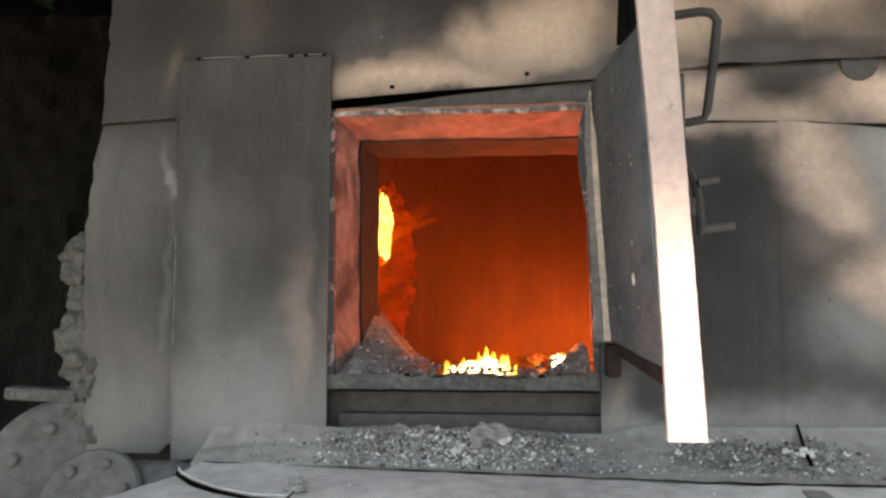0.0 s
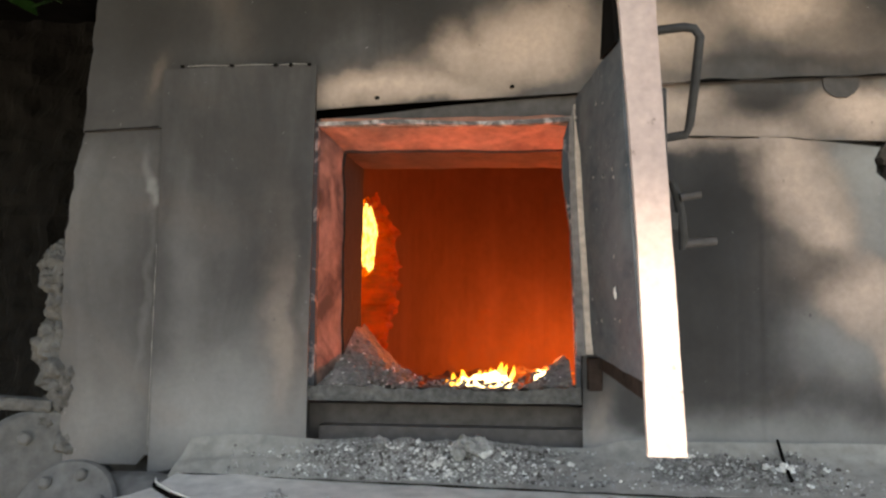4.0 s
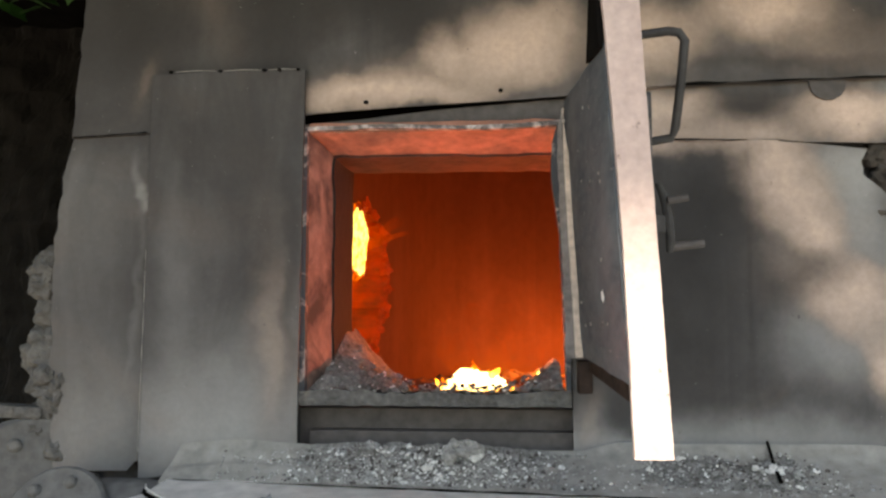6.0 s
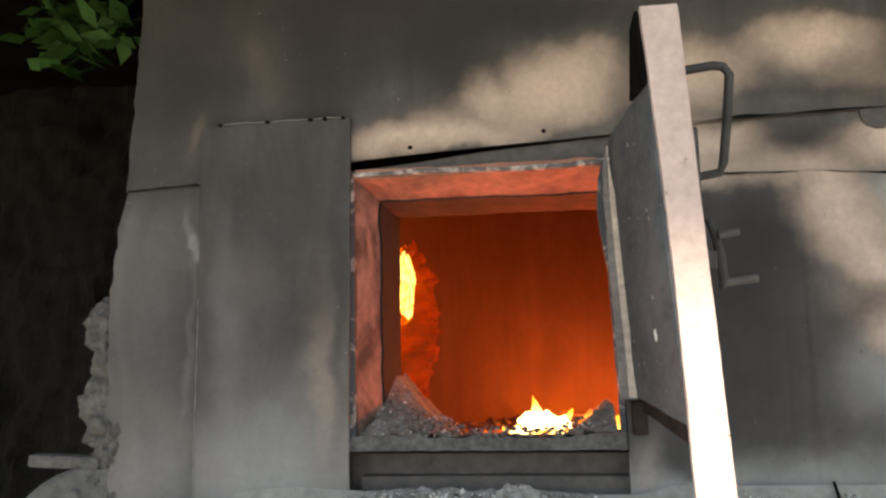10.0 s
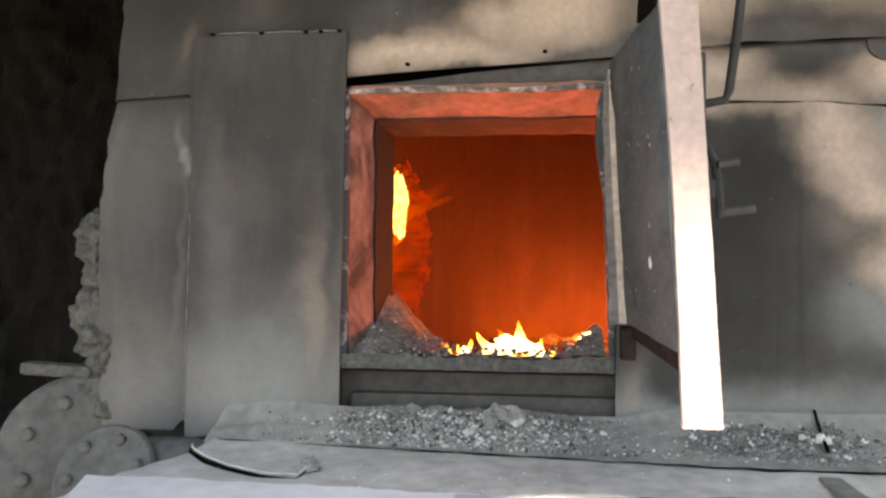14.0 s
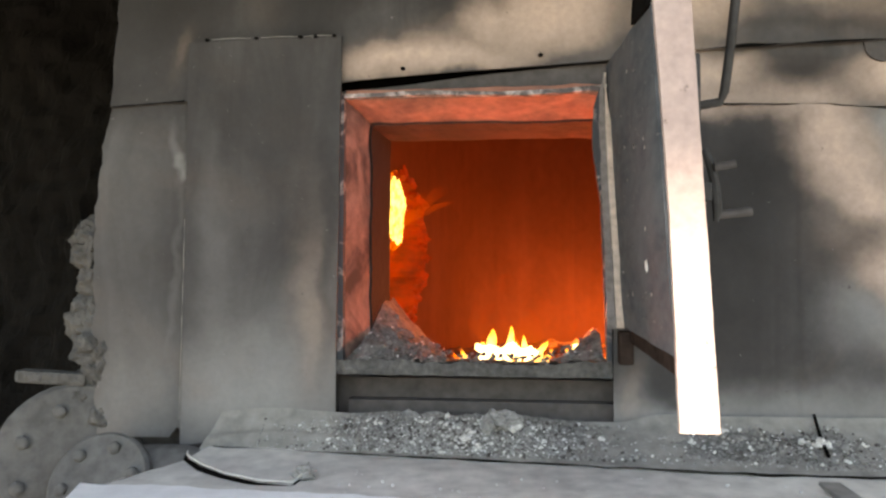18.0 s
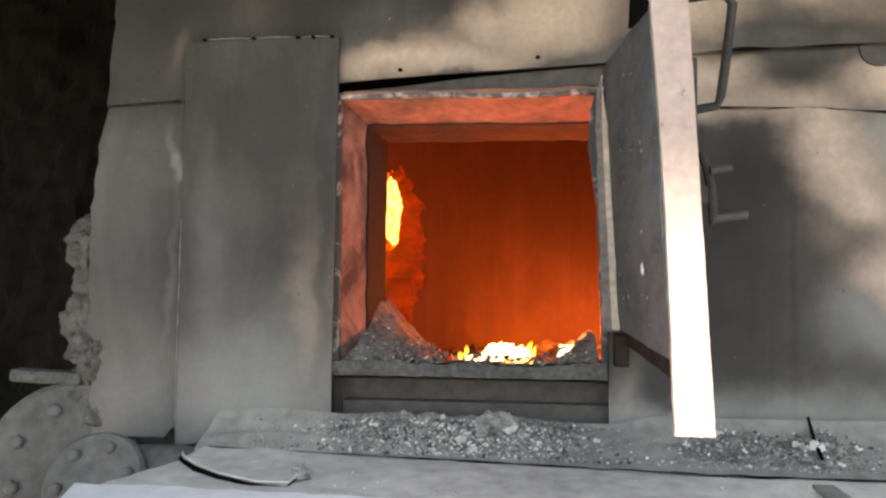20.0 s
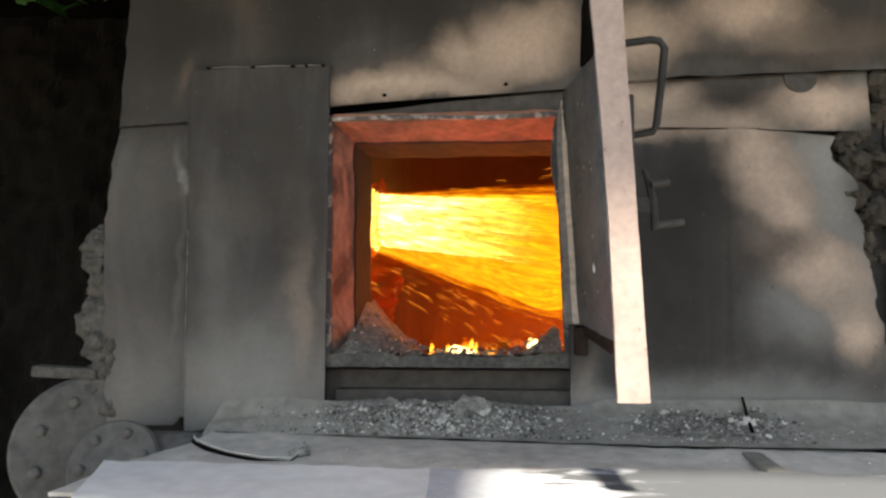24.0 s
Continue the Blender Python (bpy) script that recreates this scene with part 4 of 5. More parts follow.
    part("latch_plate", box(0.527, 0.592, -0.298, -0.290, 1.325, 1.350, 0.002), SOOT, door)
    strip = [(0.582, -0.294, 1.396), (0.590, -0.294, 1.378), (0.597, -0.293, 1.345), (0.600, -0.290, 1.312), (0.598, -0.288, 1.298)]
    smooth(part("latch_strip", rod(strip, [0.004, 0.006, 0.0065, 0.0065, 0.004], 8), SOOT, door, "curved dark latch strip"))
    part("pin", rod([(0.594, -0.302, 1.370), (0.622, -0.302, 1.374)], 0.0055), SLOT, door)
    part("pin", rod([(0.598, -0.282, 1.306), (0.648, -0.275, 1.312)], 0.0065), SLOT, door)
    bm = lump(1.0, 3, 2, 0.7)
    for v in bm.verts:
        v.co = Vector((0.4915 + v.co.x * 0.0015, -0.395 + v.co.y * 0.010 + 0.3 * v.co.z * 0.010, 1.235 + v.co.z * 0.010))
    part("spatter", bm, PALE_ASH, door, "white spatter")
    q = random.Random(14)
    for i in range(14):
        z, y = q.uniform(1.16, 1.50), q.uniform(-0.52, -0.09)
        bm = lump(1.0, i + 0.3, 1, 0.6)
        size = q.uniform(0.0012, 0.0030)
        for v in bm.verts:
            v.co = Vector((near(z) - 0.001 + v.co.x * 0.001, y + v.co.y * size * 1.5, z + v.co.z * size * 1.5))
        part("spatter", bm, ASH, door)
    h = [(0.530, -0.475, 1.549), (0.565, -0.475, 1.553), (0.577, -0.475, 1.551), (0.584, -0.475, 1.541), (0.581, -0.460, 1.490), (0.577, -0.445, 1.441), (0.573, -0.44, 1.430), (0.530, -0.43, 1.424)]
    smooth(part("grab_handle", rod(h, 0.0056, 10), SOOT, door, "bent round steel bar handle"))


def build_ledge():
    ledge = sheet(((0, -0.235), (1, -0.205)), 1.12, 0.0, 1.0, 0.0, 0.004, 90, 14, 0.004, 0.0, 31)
    for v in ledge.verts:
        t, thick = v.co.z, v.co.y
        u = (v.co.x + 0.235) / 1.35
        y0 = -0.074 - 0.092 * min(1, max(0, u * 1.5))
        y = -0.030 + (y0 + 0.030) * (1 - t)
        z = 0.990 - 0.012 * min(1, u * 3) - (0.060 - 0.012 * min(1, u * 3)) * (1 - t) ** 0.8 + 0.003 * noise.noise((v.co.x * 6, y * 8, 2)) - 0.016 * max(0, 1 - u / 0.09) ** 2
        z += 0.014 * max(0.0, (t - 0.55) / 0.45) ** 2 * min(1.0, max(0.0, (v.co.x - 0.50) / 0.06))
        v.co.y, v.co.z = y, z - thick
    smooth(part("ledge_plate", ledge, LEDGE, furnace, "dusty steel ledge plate under the fire door"))
    low = sheet(((0, -0.30), (0.38, -0.262), (0.62, -0.214), (1, -0.208)), 1.12, 0.0, 1.0, 0.0, 0.006, 80, 24, 0.004, 0.0, 33)
    for v in low.verts:
        t, thick = v.co.z, v.co.y
        v.co.y = 0.02 - 0.50 * (1 - t)
        v.co.z = 0.933 - 0.022 * (1 - t) + 0.003 * noise.noise((v.co.x * 4, v.co.y * 4, 7)) - thick
    smooth(part("base_plate", low, DUST, furnace, "dusty steel base plate"))
    lip = [(-0.214, -0.150, 0.928), (-0.206, -0.168, 0.926), (-0.165, -0.208, 0.922), (-0.117, -0.240, 0.918), (-0.05, -0.272, 0.916), (0.002, -0.276, 0.916), (0.012, -0.255, 0.924)]
    # the pale rod carries the fold's highlight, the dark rod the shade beneath
    smooth(part("folded_lip", rod([(x, y, z + 0.0075) for x, y, z in lip], [0.0010, 0.0015, 0.0018, 0.0018, 0.0018, 0.0015, 0.0010], 8), DUST, furnace, "folded edge of a steel plate, highlight put into its pale colour"))
    smooth(part("fold_shade", rod([(x, y - 0.008, z + 0.002) for x, y, z in lip], [0.0010, 0.0030, 0.0042, 0.0045, 0.0040, 0.0020, 0.0008], 8), DARK, furnace, "near-black rod for the shade under the folded edge"))
    part("strap", box(0.755, 0.785, -0.40, -0.20, 0.922, 0.929, 0.001), LEDGE, furnace, "flat steel strap")
    part("base_front", box(-0.28, 1.10, -0.46, -0.44, 0.0, 0.895), SOOT, furnace)


build_casing()
build_mouth()
build_chamber()
build_door()
build_ledge()


# ---------------------------------------------------------------- in front of and beside the furnace
def front_sheet(x0, x0b, x1, edge_y, z, material, label, seed):
    bm = sheet(((0, x0b), (1, x0)), x1, 0.0, 1.0, 0.0, 0.006, 60, 16, 0.0, 0.004, seed)
    for v in bm.verts:
        t, thick = v.co.z, v.co.y
        edge = edge_y + 0.012 * noise.noise((v.co.x * 9, 0, 1)) + 0.018 * noise.noise((v.co.x * 2.5, 0, 9)) + 0.004 * noise.noise((v.co.x * 40, 0, 4))
        y = -0.95 + (edge + 0.95) * t
        v.co.y, v.co.z = y, z + 0.005 * noise.noise((v.co.x * 5, y * 5, 3)) + 0.002 * noise.noise((v.co.x * 18, y * 18, 3)) - thick
    smooth(solo("cover_sheet", bm, material, label, "sheet metal"))


def flange(m, radius, thick, bolts, bolt_r, bolt_size, label, stub, phase=0.4):
    fl = thing("pipe_flange", label, "pipe flange", at=m)
    smooth(part("disc", disc(radius, thick, 0.006), FLANGE, fl), False)
    part("collar", disc(radius + 0.05 * thick, thick * 0.4, 0.002), FLANGE, fl).matrix_local = pose(0, 0, -0.002)
    part("pipe", disc(radius * 0.7, stub, 0.002), FLANGE, fl).matrix_local = pose(0, 0, -stub + 0.001)
    for k in range(bolts):
        a = 2 * math.pi * (k + phase) / bolts
        bm = disc(bolt_size, bolt_size * 0.9, bolt_size * 0.35, 6)
        bmesh.ops.bevel(bm, geom=[e for e in bm.edges if e.is_manifold and e.calc_face_angle(0) > 0.3], offset=bolt_size * 0.12, segments=2, affect="EDGES")
        b = part("bolt", bm, FLANGE, fl)
        b.matrix_local = pose(bolt_r * math.cos(a), bolt_r * math.sin(a), thick - 0.001, 0, 0, k * 25)
    return fl


def facing(at, direction):
    q = Vector(direction).to_track_quat("Z", "Y")
    return Matrix.LocRotScale(at, q, None)


front_sheet(-0.292, -0.105, 0.275, -0.340, 0.925, GREY_SHEET, "grey ash-dusted sheet laid over the furnace base", 41)
front_sheet(0.245, 0.285, 1.30, -0.372, 0.934, WHITE, "white dusty sheet laid over the furnace base in the sun", 47)
solo("furnace_plinth", box(-0.19, 1.25, -0.93, -0.48, 0.0, 0.915), SOOT, "dark steel plinth under the cover sheets", "plinth")
flange(facing((-0.500, 0.015, 0.870), (0.45, -0.88, 0.10)), 0.150, 0.035, 8, 0.105, 0.014, "large ash-dusted bolted pipe flange", 0.25)
flange(facing((-0.372, -0.135, 0.872), (0.0, -0.85, 0.50)), 0.088, 0.016, 6, 0.060, 0.012, "small ash-dusted bolted pipe flange", 0.12, 0.25)
elbow = rod([(-0.372, -0.075, 0.855), (-0.33, -0.065, 0.856), (-0.27, -0.06, 0.855), (-0.20, -0.07, 0.850), (-0.15, -0.10, 0.842)], [0.066, 0.070, 0.070, 0.068, 0.066], 24)
smooth(solo("pipe_elbow", elbow, FLANGE, "short ash-dusted pipe between the flange and the base plate", "pipe"))
knob = lump(0.016, 4.2, 3, 0.7, (0, 0, 0), 0.7)
solo("clinker", knob, ASH, "ragged grey lump at the end of the folded plate edge", "clinker", "clinker lumps", at=pose(0.012, -0.248, 0.930))
solo("steel_lug", box(-0.065, 0.065, -0.02, 0.02, -0.012, 0.012, 0.008), WOOL, "ash-dusted flat steel lug on the flange", "steel bar", at=pose(-0.545, 0.0, 1.032, 0, 4, 10))

# insulation bulging from under the casing
rnd = random.Random(5)
wool = bmesh.new()


def tuft(size, seed, at, bm):
    r = bmesh.ops.create_icosphere(bm, subdivisions=4, radius=1)
    for v in r["verts"]:
        n = v.co.normalized()
        k = 1 + 0.40 * noise.noise(n * 1.5 + Vector((seed * 3.7, seed, 0))) + 0.16 * noise.noise(n * 5 + Vector((seed, 0, 5))) + 0.07 * noise.noise(n * 12 + Vector((0, seed, 2))) + 0.05 * noise.noise(n * 30 + Vector((0, seed, 9)))
        v.co = n * (k * size) + Vector(at)


for k in range(96):
    z = 0.955 + 0.36 * (k % 60) / 59
    tuft(rnd.uniform(0.014, 0.034) * (1.25 if k % 4 == 0 else 1.0), k, (-0.472 + 0.012 * math.sin(k * 0.55) + rnd.uniform(-0.034, 0.014) * (1.0 if k < 60 else 1.2), rnd.uniform(0.02, 0.06) + (0.03 if k >= 60 else 0.0), z + rnd.uniform(-0.01, 0.01)), wool)
smooth(solo("mineral_wool", wool, WOOL, "tufts of grey mineral wool bulging from the casing edge", "insulation", kind="stuff"))

# ash and clinker on the ledge and on the sill
def ledge_z(x, y):
    u = (x + 0.235) / 1.35
    y0 = -0.074 - 0.092 * min(1, max(0, u * 1.5))
    t = min(1, max(0, (y + 0.030) / (y0 + 0.030)))
    return 0.990 - 0.012 * min(1, u * 3) - (0.060 - 0.012 * min(1, u * 3)) * t ** 0.8


pin = [(0.805, -0.026, 0.996), (0.800, -0.070, ledge_z(0.80, -0.07) + 0.010), (0.794, -0.125, ledge_z(0.794, -0.125) + 0.008)]
smooth(solo("steel_pin", rod(pin, [0.0024, 0.0028, 0.0034], 8), DARK, "thin dark steel pin lying on the ledge", "steel pin"))
gap = []
for k in range(60):
    x = -0.20 + 1.30 * k / 59
    u = (x + 0.235) / 1.35
    gap.append((x, -0.076 - 0.092 * min(1, max(0, u * 1.5)) + 0.003 * noise.noise((x * 12, 0, 5)), 0.929 + 0.002 * noise.noise((x * 25, 1, 5))))
part("joint_gap", rod(gap, [0.0007 + (0.0020 + 0.0016 * min(1.0, k / 30)) * abs(noise.noise((k * 0.21, 2, 8))) + 0.0008 * min(1.0, max(0.0, (k - 18) / 20)) for k in range(60)], 6), DARK, furnace, "dark open joint between the plates")


def mound(x, y):
    """Height of the ash lying on the ledge."""
    a = math.exp(-((x - 0.22) / 0.17) ** 4) * 0.015 + math.exp(-((x - 0.74) / 0.16) ** 4) * 0.008
    deep = 0.04 + 0.075 * min(1, max(0, (x + 0.235) * 1.1))
    v = min(1.0, max(0.0, -(y + 0.030) / deep))
    return a * math.sin(math.pi * min(1.0, 0.25 + 0.75 * v)) ** 0.8 * (0.75 + 0.6 * noise.noise((x * 30, y * 30, 2)) + 0.35 * noise.noise((x * 90, y * 90, 6)))


def ash_mound():
    nu, nv = 300, 24
    bm, g = bmesh.new(), []
    for j in range(nv + 1):
        for i in range(nu + 1):
            x = -0.06 + 1.02 * i / nu
            y = -0.030 - (0.04 + 0.075 * min(1, max(0, (x + 0.235) * 1.1))) * j / nv
            g.append(bm.verts.new((x, y, ledge_z(x, y) - 0.0015 + mound(x, y) + 0.0012 * noise.noise((x * 220, y * 220, 3)))))
    for j in range(nv):
        for i in range(nu):
            a = j * (nu + 1) + i
            bm.faces.new((g[a], g[a + nu + 1], g[a + nu + 2], g[a + 1]))
    solo("ash_mound", bm, ASH_BED, "low heap of fine grey ash along the ledge", "ash", kind="stuff")


ash_mound()


def scatter(name, count, sizes, material, label, category, seed, rough, focus=None):
    r = random.Random(seed)
    bm = bmesh.new()
    for k in range(count):
        u = r.random()
        x = r.gauss(0.21, 0.13) if u < 0.76 else (r.gauss(0.70, 0.09) if u < 0.88 else r.gauss(0.84, 0.09))
        if focus:
            x = r.gauss(*focus)
        x = min(1.05, max(-0.12, x))
        y = -0.036 - r.random() ** 0.8 * (0.04 + 0.075 * min(1, max(0, (x + 0.235) * 1.1)))
        size = r.uniform(*sizes) * (0.6 + 0.8 * r.random() ** 3)
        lump(size, k + seed, 1, rough, (x, y, ledge_z(x, y) + max(0.0, mound(x, y)) + size * 0.2), 0.8, bm)
    solo(name, bm, material, label, category, kind="stuff")


scatter("ash_crumbs", 3200, (0.0010, 0.0040), ASH, "grey ash crumbs scattered on the ledge", "ash", 3, 0.6)
scatter("dark_crumbs", 900, (0.001, 0.0040), SLOT, "dark cinder crumbs among the ash", "cinders", 900, 0.7)
scatter("clinker_bits", 620, (0.0008, 0.0036), PALE_ASH, "pale clinker bits among the ash", "clinker", 500, 0.7)
scatter("pale_ash_bits", 260, (0.0012, 0.0042), PALE_ASH, "cluster of bright clinker bits in the ash", "clinker", 1400, 0.9, (0.25, 0.06))
r = random.Random(31)
specks = bmesh.new()
for k in range(90):
    x, y = r.uniform(-0.15, 1.05), r.uniform(-0.34, -0.19)
    size = r.uniform(0.0008, 0.0028)
    lump(size, k, 1, 0.5, (x, y, 0.933 - 0.044 * (0.02 - y) + size * 0.3), 0.7, specks)
solo("dust_specks", specks, PALE_ASH, "pale specks of ash on the base plate", "ash", kind="stuff")


def clinker_lump(x, y, size, seed, material, bits):
    """A porous lump: a core with many angular bits fused to it."""
    q = random.Random(seed)
    bm = bmesh.new()
    for k in range(bits):
        a, h, d = q.uniform(0, 2 * math.pi), q.uniform(-0.2, 0.8), q.random() ** 0.6
        lump(size * q.uniform(0.22, 0.48), seed + k, 1, 0.9, (1.2 * size * d * math.cos(a), 0.7 * size * d * math.sin(a), size * h * (1.1 - d)), 0.9, bm)
    solo("clinker", bm, material, "rough porous lump of pale clinker on the ledge", "clinker", "clinker lumps", at=pose(x, y, ledge_z(x, y) + max(0.0, mound(x, y)) + size * 0.1, 0, 0, 40 * seed))


for k, (x, y, size, material, bits) in enumerate((
    (0.292, -0.060, 0.030, ASH, 60), (0.318, -0.064, 0.014, PALE_ASH, 16), (0.235, -0.085, 0.011, PALE_ASH, 16), (0.245, -0.072, 0.008, PALE_ASH, 12), (0.135, -0.045, 0.014, ASH, 22), (0.150, -0.045, 0.007, PALE_ASH, 8), (0.078, -0.055, 0.006, PALE_ASH, 8),
    (0.795, -0.092, 0.012, PALE_ASH, 18), (0.77, -0.085, 0.008, PALE_ASH, 12), (0.655, -0.060, 0.008, PALE_ASH, 12), (0.83, -0.10, 0.010, ASH, 16), (0.60, -0.085, 0.007, PALE_ASH, 10), (0.86, -0.090, 0.006, PALE_ASH, 8), (0.46, -0.075, 0.005, PALE_ASH, 8), (0.345, -0.070, 0.006, PALE_ASH, 8))):
    clinker_lump(x, y, size, k + 1, material, bits)


def sill_h(x, y):
    """Height of the ash over the sill: a heap leaning into the back corner by the port, a small one by the hinge."""
    left, right = max(0.0, 1 - abs(x - 0.045) / (0.145 if x > 0.045 else 0.06)), max(0.0, (x - 0.37) / 0.10)
    back = min(1.0, max(0.04, (y + 0.01) / 0.20))
    return 0.100 * left ** 1.15 * back + 0.045 * right * min(1.0, max(0.1, (y + 0.02) / 0.12))


def sill_ash():
    bm = bmesh.new()
    nu, nv = 110, 40
    g = []
    for j in range(nv + 1):
        for i in range(nu + 1):
            x = 0.012 + 0.456 * i / nu
            y = -0.004 + 0.30 * j / nv
            left = max(0, 1 - abs(x - 0.045) / 0.145)
            right = max(0, (x - 0.37) / 0.10)
            h = sill_h(x, y)
            mid = (1 - min(1, left)) * (1 - min(1, right))
            z = 1.073 + h - 0.05 * mid * (j / nv) + 0.006 * noise.noise((x * 40, y * 40, 1)) + 0.004 * noise.noise((x * 110, y * 110, 4))
            g.append(bm.verts.new((x, y, z)))
    for j in range(nv):
        for i in range(nu):
            a = j * (nu + 1) + i
            bm.faces.new((g[a], g[a + 1], g[a + nu + 2], g[a + nu + 1]))
    solo("sill_ash", bm, SLAG, "heap of grey ash and slag on the fire door sill", "ash", kind="stuff")
    q = random.Random(21)
    for name, count, material, label in (("slag_crumbs", 300, SLAG, "grey slag crumbs on the sill"), ("pale_slag", 50, PALE_ASH, "pale slag bits on the sill")):
        crumbs = bmesh.new()
        for k in range(count):
            x = 0.02 + 0.17 * q.random() ** 1.1 if k % 3 else q.uniform(0.2, 0.46)
            y = q.uniform(-0.012, 0.16)
            z = 1.073 + sill_h(x, y)
            lump(q.uniform(0.0012, 0.0042) * (1.5 if material is SLAG else 0.9), k, 1, 0.8, (x, y, z), 0.7, crumbs)
        solo(name, crumbs, material, label, "slag", kind="stuff")
    em = bmesh.new()
    r = random.Random(9)
    for k in range(160):
        x, y = r.uniform(0.03, 0.75), r.uniform(0.34, 1.3)
        lump(r.uniform(0.02, 0.05), k, 1, 0.6, (x, y, 0.995), 0.7, em)
    solo("ember_bed", em, EMBER, "bed of glowing embers on the chamber floor", "embers", kind="stuff")


sill_ash()


# ---------------------------------------------------------------- fire
def tongue(h, w, seed, bend, rag=0.45):
    """A flame tongue: a ragged drop-shaped body standing on its origin."""
    return ragged_body(h, w, seed, bend, rag, lambda t: math.sin(math.pi * (0.22 + 0.78 * t) ** 0.85) ** 0.8)


def blaze(h, w, seed, bend, rag=0.6):
    """A broad flame: a column that only narrows near its ragged top."""
    return ragged_body(h, w, seed, bend, rag, lambda t: (1 - t ** 2.6) ** 0.75 * (0.85 + 0.3 * noise.noise((seed, t * 5, 3))))


def ragged_body(h, w, seed, bend, rag, profile):
    bm = bmesh.new()
    rings, sides, n = [], 14, 18
    for k in range(n):
        t = k / (n - 1)
        r = w * profile(t) + 0.0006
        cx = bend * t * t * h + 0.5 * w * noise.noise((seed, t * 3, 0))
        ring_v = []
        for i in range(sides):
            a = 2 * math.pi * i / sides
            q = r * (1 + rag * noise.noise((math.cos(a) * 1.6, math.sin(a) * 1.6 + seed, t * 4)))
            ring_v.append(bm.verts.new((cx + q * math.cos(a), 0.7 * q * math.sin(a), h * t + 0.15 * h * t * noise.noise((math.cos(a) * 2, seed, 3)))))
        rings.append(ring_v)
    for a, b in zip(rings, rings[1:]):
        for i in range(sides):
            bm.faces.new((a[i], a[(i + 1) % sides], b[(i + 1) % sides], b[i]))
    bm.faces.new(list(reversed(rings[0])))
    bm.faces.new(rings[-1])
    return bm


FLAMES = []
for k in range(25):
    r = random.Random(100 + k)
    clump, place_in = ("main", "main", "main", "side", "corner")[k % 5], r.uniform(-0.5, 0.5)
    fl = solo("flame", blaze(0.115, r.uniform(0.009, 0.024) * (0.75 if clump != "main" else 1.0), k, r.uniform(-0.35, 0.35), 0.8), FLAME if k % 6 else FLAME_EDGE, "small white-yellow flame licking up from the embers", "flame", "flames over the embers")
    smooth(fl)
    FLAMES.append((fl, clump, place_in, 0.33 + r.uniform(-0.015, 0.05), r))
BEDS = []
for k, clump in enumerate(("main", "main", "main", "main", "main", "main", "side", "corner", "corner")):
    r = random.Random(300 + k)
    body = lump(1.0, k * 1.9 + 0.7, 4, 0.7)
    wide, deep, tall = r.uniform(0.014, 0.030) * (1.0 if clump == "main" else 0.6), 0.012, r.uniform(0.010, 0.017)
    for v in body.verts:
        q = 1 + 0.25 * noise.noise(v.co * 5)
        v.co = Vector((v.co.x * wide * q, v.co.y * deep, v.co.z * tall * q))
    fl = solo("flame", body, FLAME_BED, "white-hot clump of fire on the embers", "flame", "white-hot clumps")
    smooth(fl)
    BEDS.append((fl, clump, (k % 6 - 2.5) / 6.5 if clump == "main" else 0.2 * (k % 2) - 0.1, 0.315 + r.uniform(-0.01, 0.01), r))

# faint glowing bodies stand in for the bloom round the flames
HAZES = []
for k, (h, w) in enumerate(((0.17, 0.075), (0.24, 0.125))):
    body = lump(1.0, k * 2.3 + 8.4, 4, 0.15)
    for v in body.verts:
        v.co = Vector((v.co.x * w, v.co.y * w * 0.6, (v.co.z + 1) * h / 2))
    hz = solo("flame_haze", body, FLAME_HAZE, "faint orange body standing in for the bloom round the flames", "flame", "glow over the embers")
    smooth(hz)
    HAZES.append((hz, k))


def jet_body(r0, r1, length, seed, flat=0.8):
    bm = bmesh.new()
    sides, n = 36, 30
    rings = []
    for k in range(n + 1):
        t = k / n
        r = (r0 + (r1 - r0) * t) * math.sqrt(max(0.0, 1 - max(0, (t - 0.72) / 0.285) ** 2))
        ring_v = []
        for i in range(sides):
            a = 2 * math.pi * i / sides
            w = 1 + 0.24 * t * noise.noise((math.cos(a) * 2.5, math.sin(a) * 2.5, t * 2 + seed)) + 0.14 * t * noise.noise((math.cos(a) * 7, math.sin(a) * 7, t * 5 + seed))
            ring_v.append(bm.verts.new((length * t, flat * r * w * math.cos(a), r * w * math.sin(a))))
        rings.append(ring_v)
    for a, b in zip(rings, rings[1:]):
        for i in range(sides):
            bm.faces.new((a[i], a[(i + 1) % sides], b[(i + 1) % sides], b[i]))
    bm.faces.new(list(reversed(rings[0])))
    bm.faces.new(rings[-1])
    return bm


JETS = []
for name, r0, r1, mt, start, end, roll in (
    ("jet_haze", 0.080, 0.165, JET_HAZE, 21.50, 21.60, 0),
    ("jet_haze", 0.083, 0.188, JET_HAZE, 21.64, 21.74, 70),
    ("jet_haze", 0.086, 0.215, JET_HAZE, 21.78, 21.88, 150),
    ("jet_flare", 0.080, 0.195, JET_FLARE, 22.08, 22.16, 30),
    ("jet_flare", 0.078, 0.178, JET_FLARE, 22.28, 22.36, 110),
    ("jet_fire", 0.075, 0.158, JET_FIRE, 22.42, 22.50, 0),
    ("jet_core", 0.070, 0.086, JET_CORE, 22.52, 22.60, 0),
):
    j = solo(name, jet_body(r0, r1, 0.62, start + roll, 0.9), mt, "jet of yellow fire shot out of the burner port", "fire jet", "burner jet")
    smooth(j)
    JETS.append((j, start, end, roll))

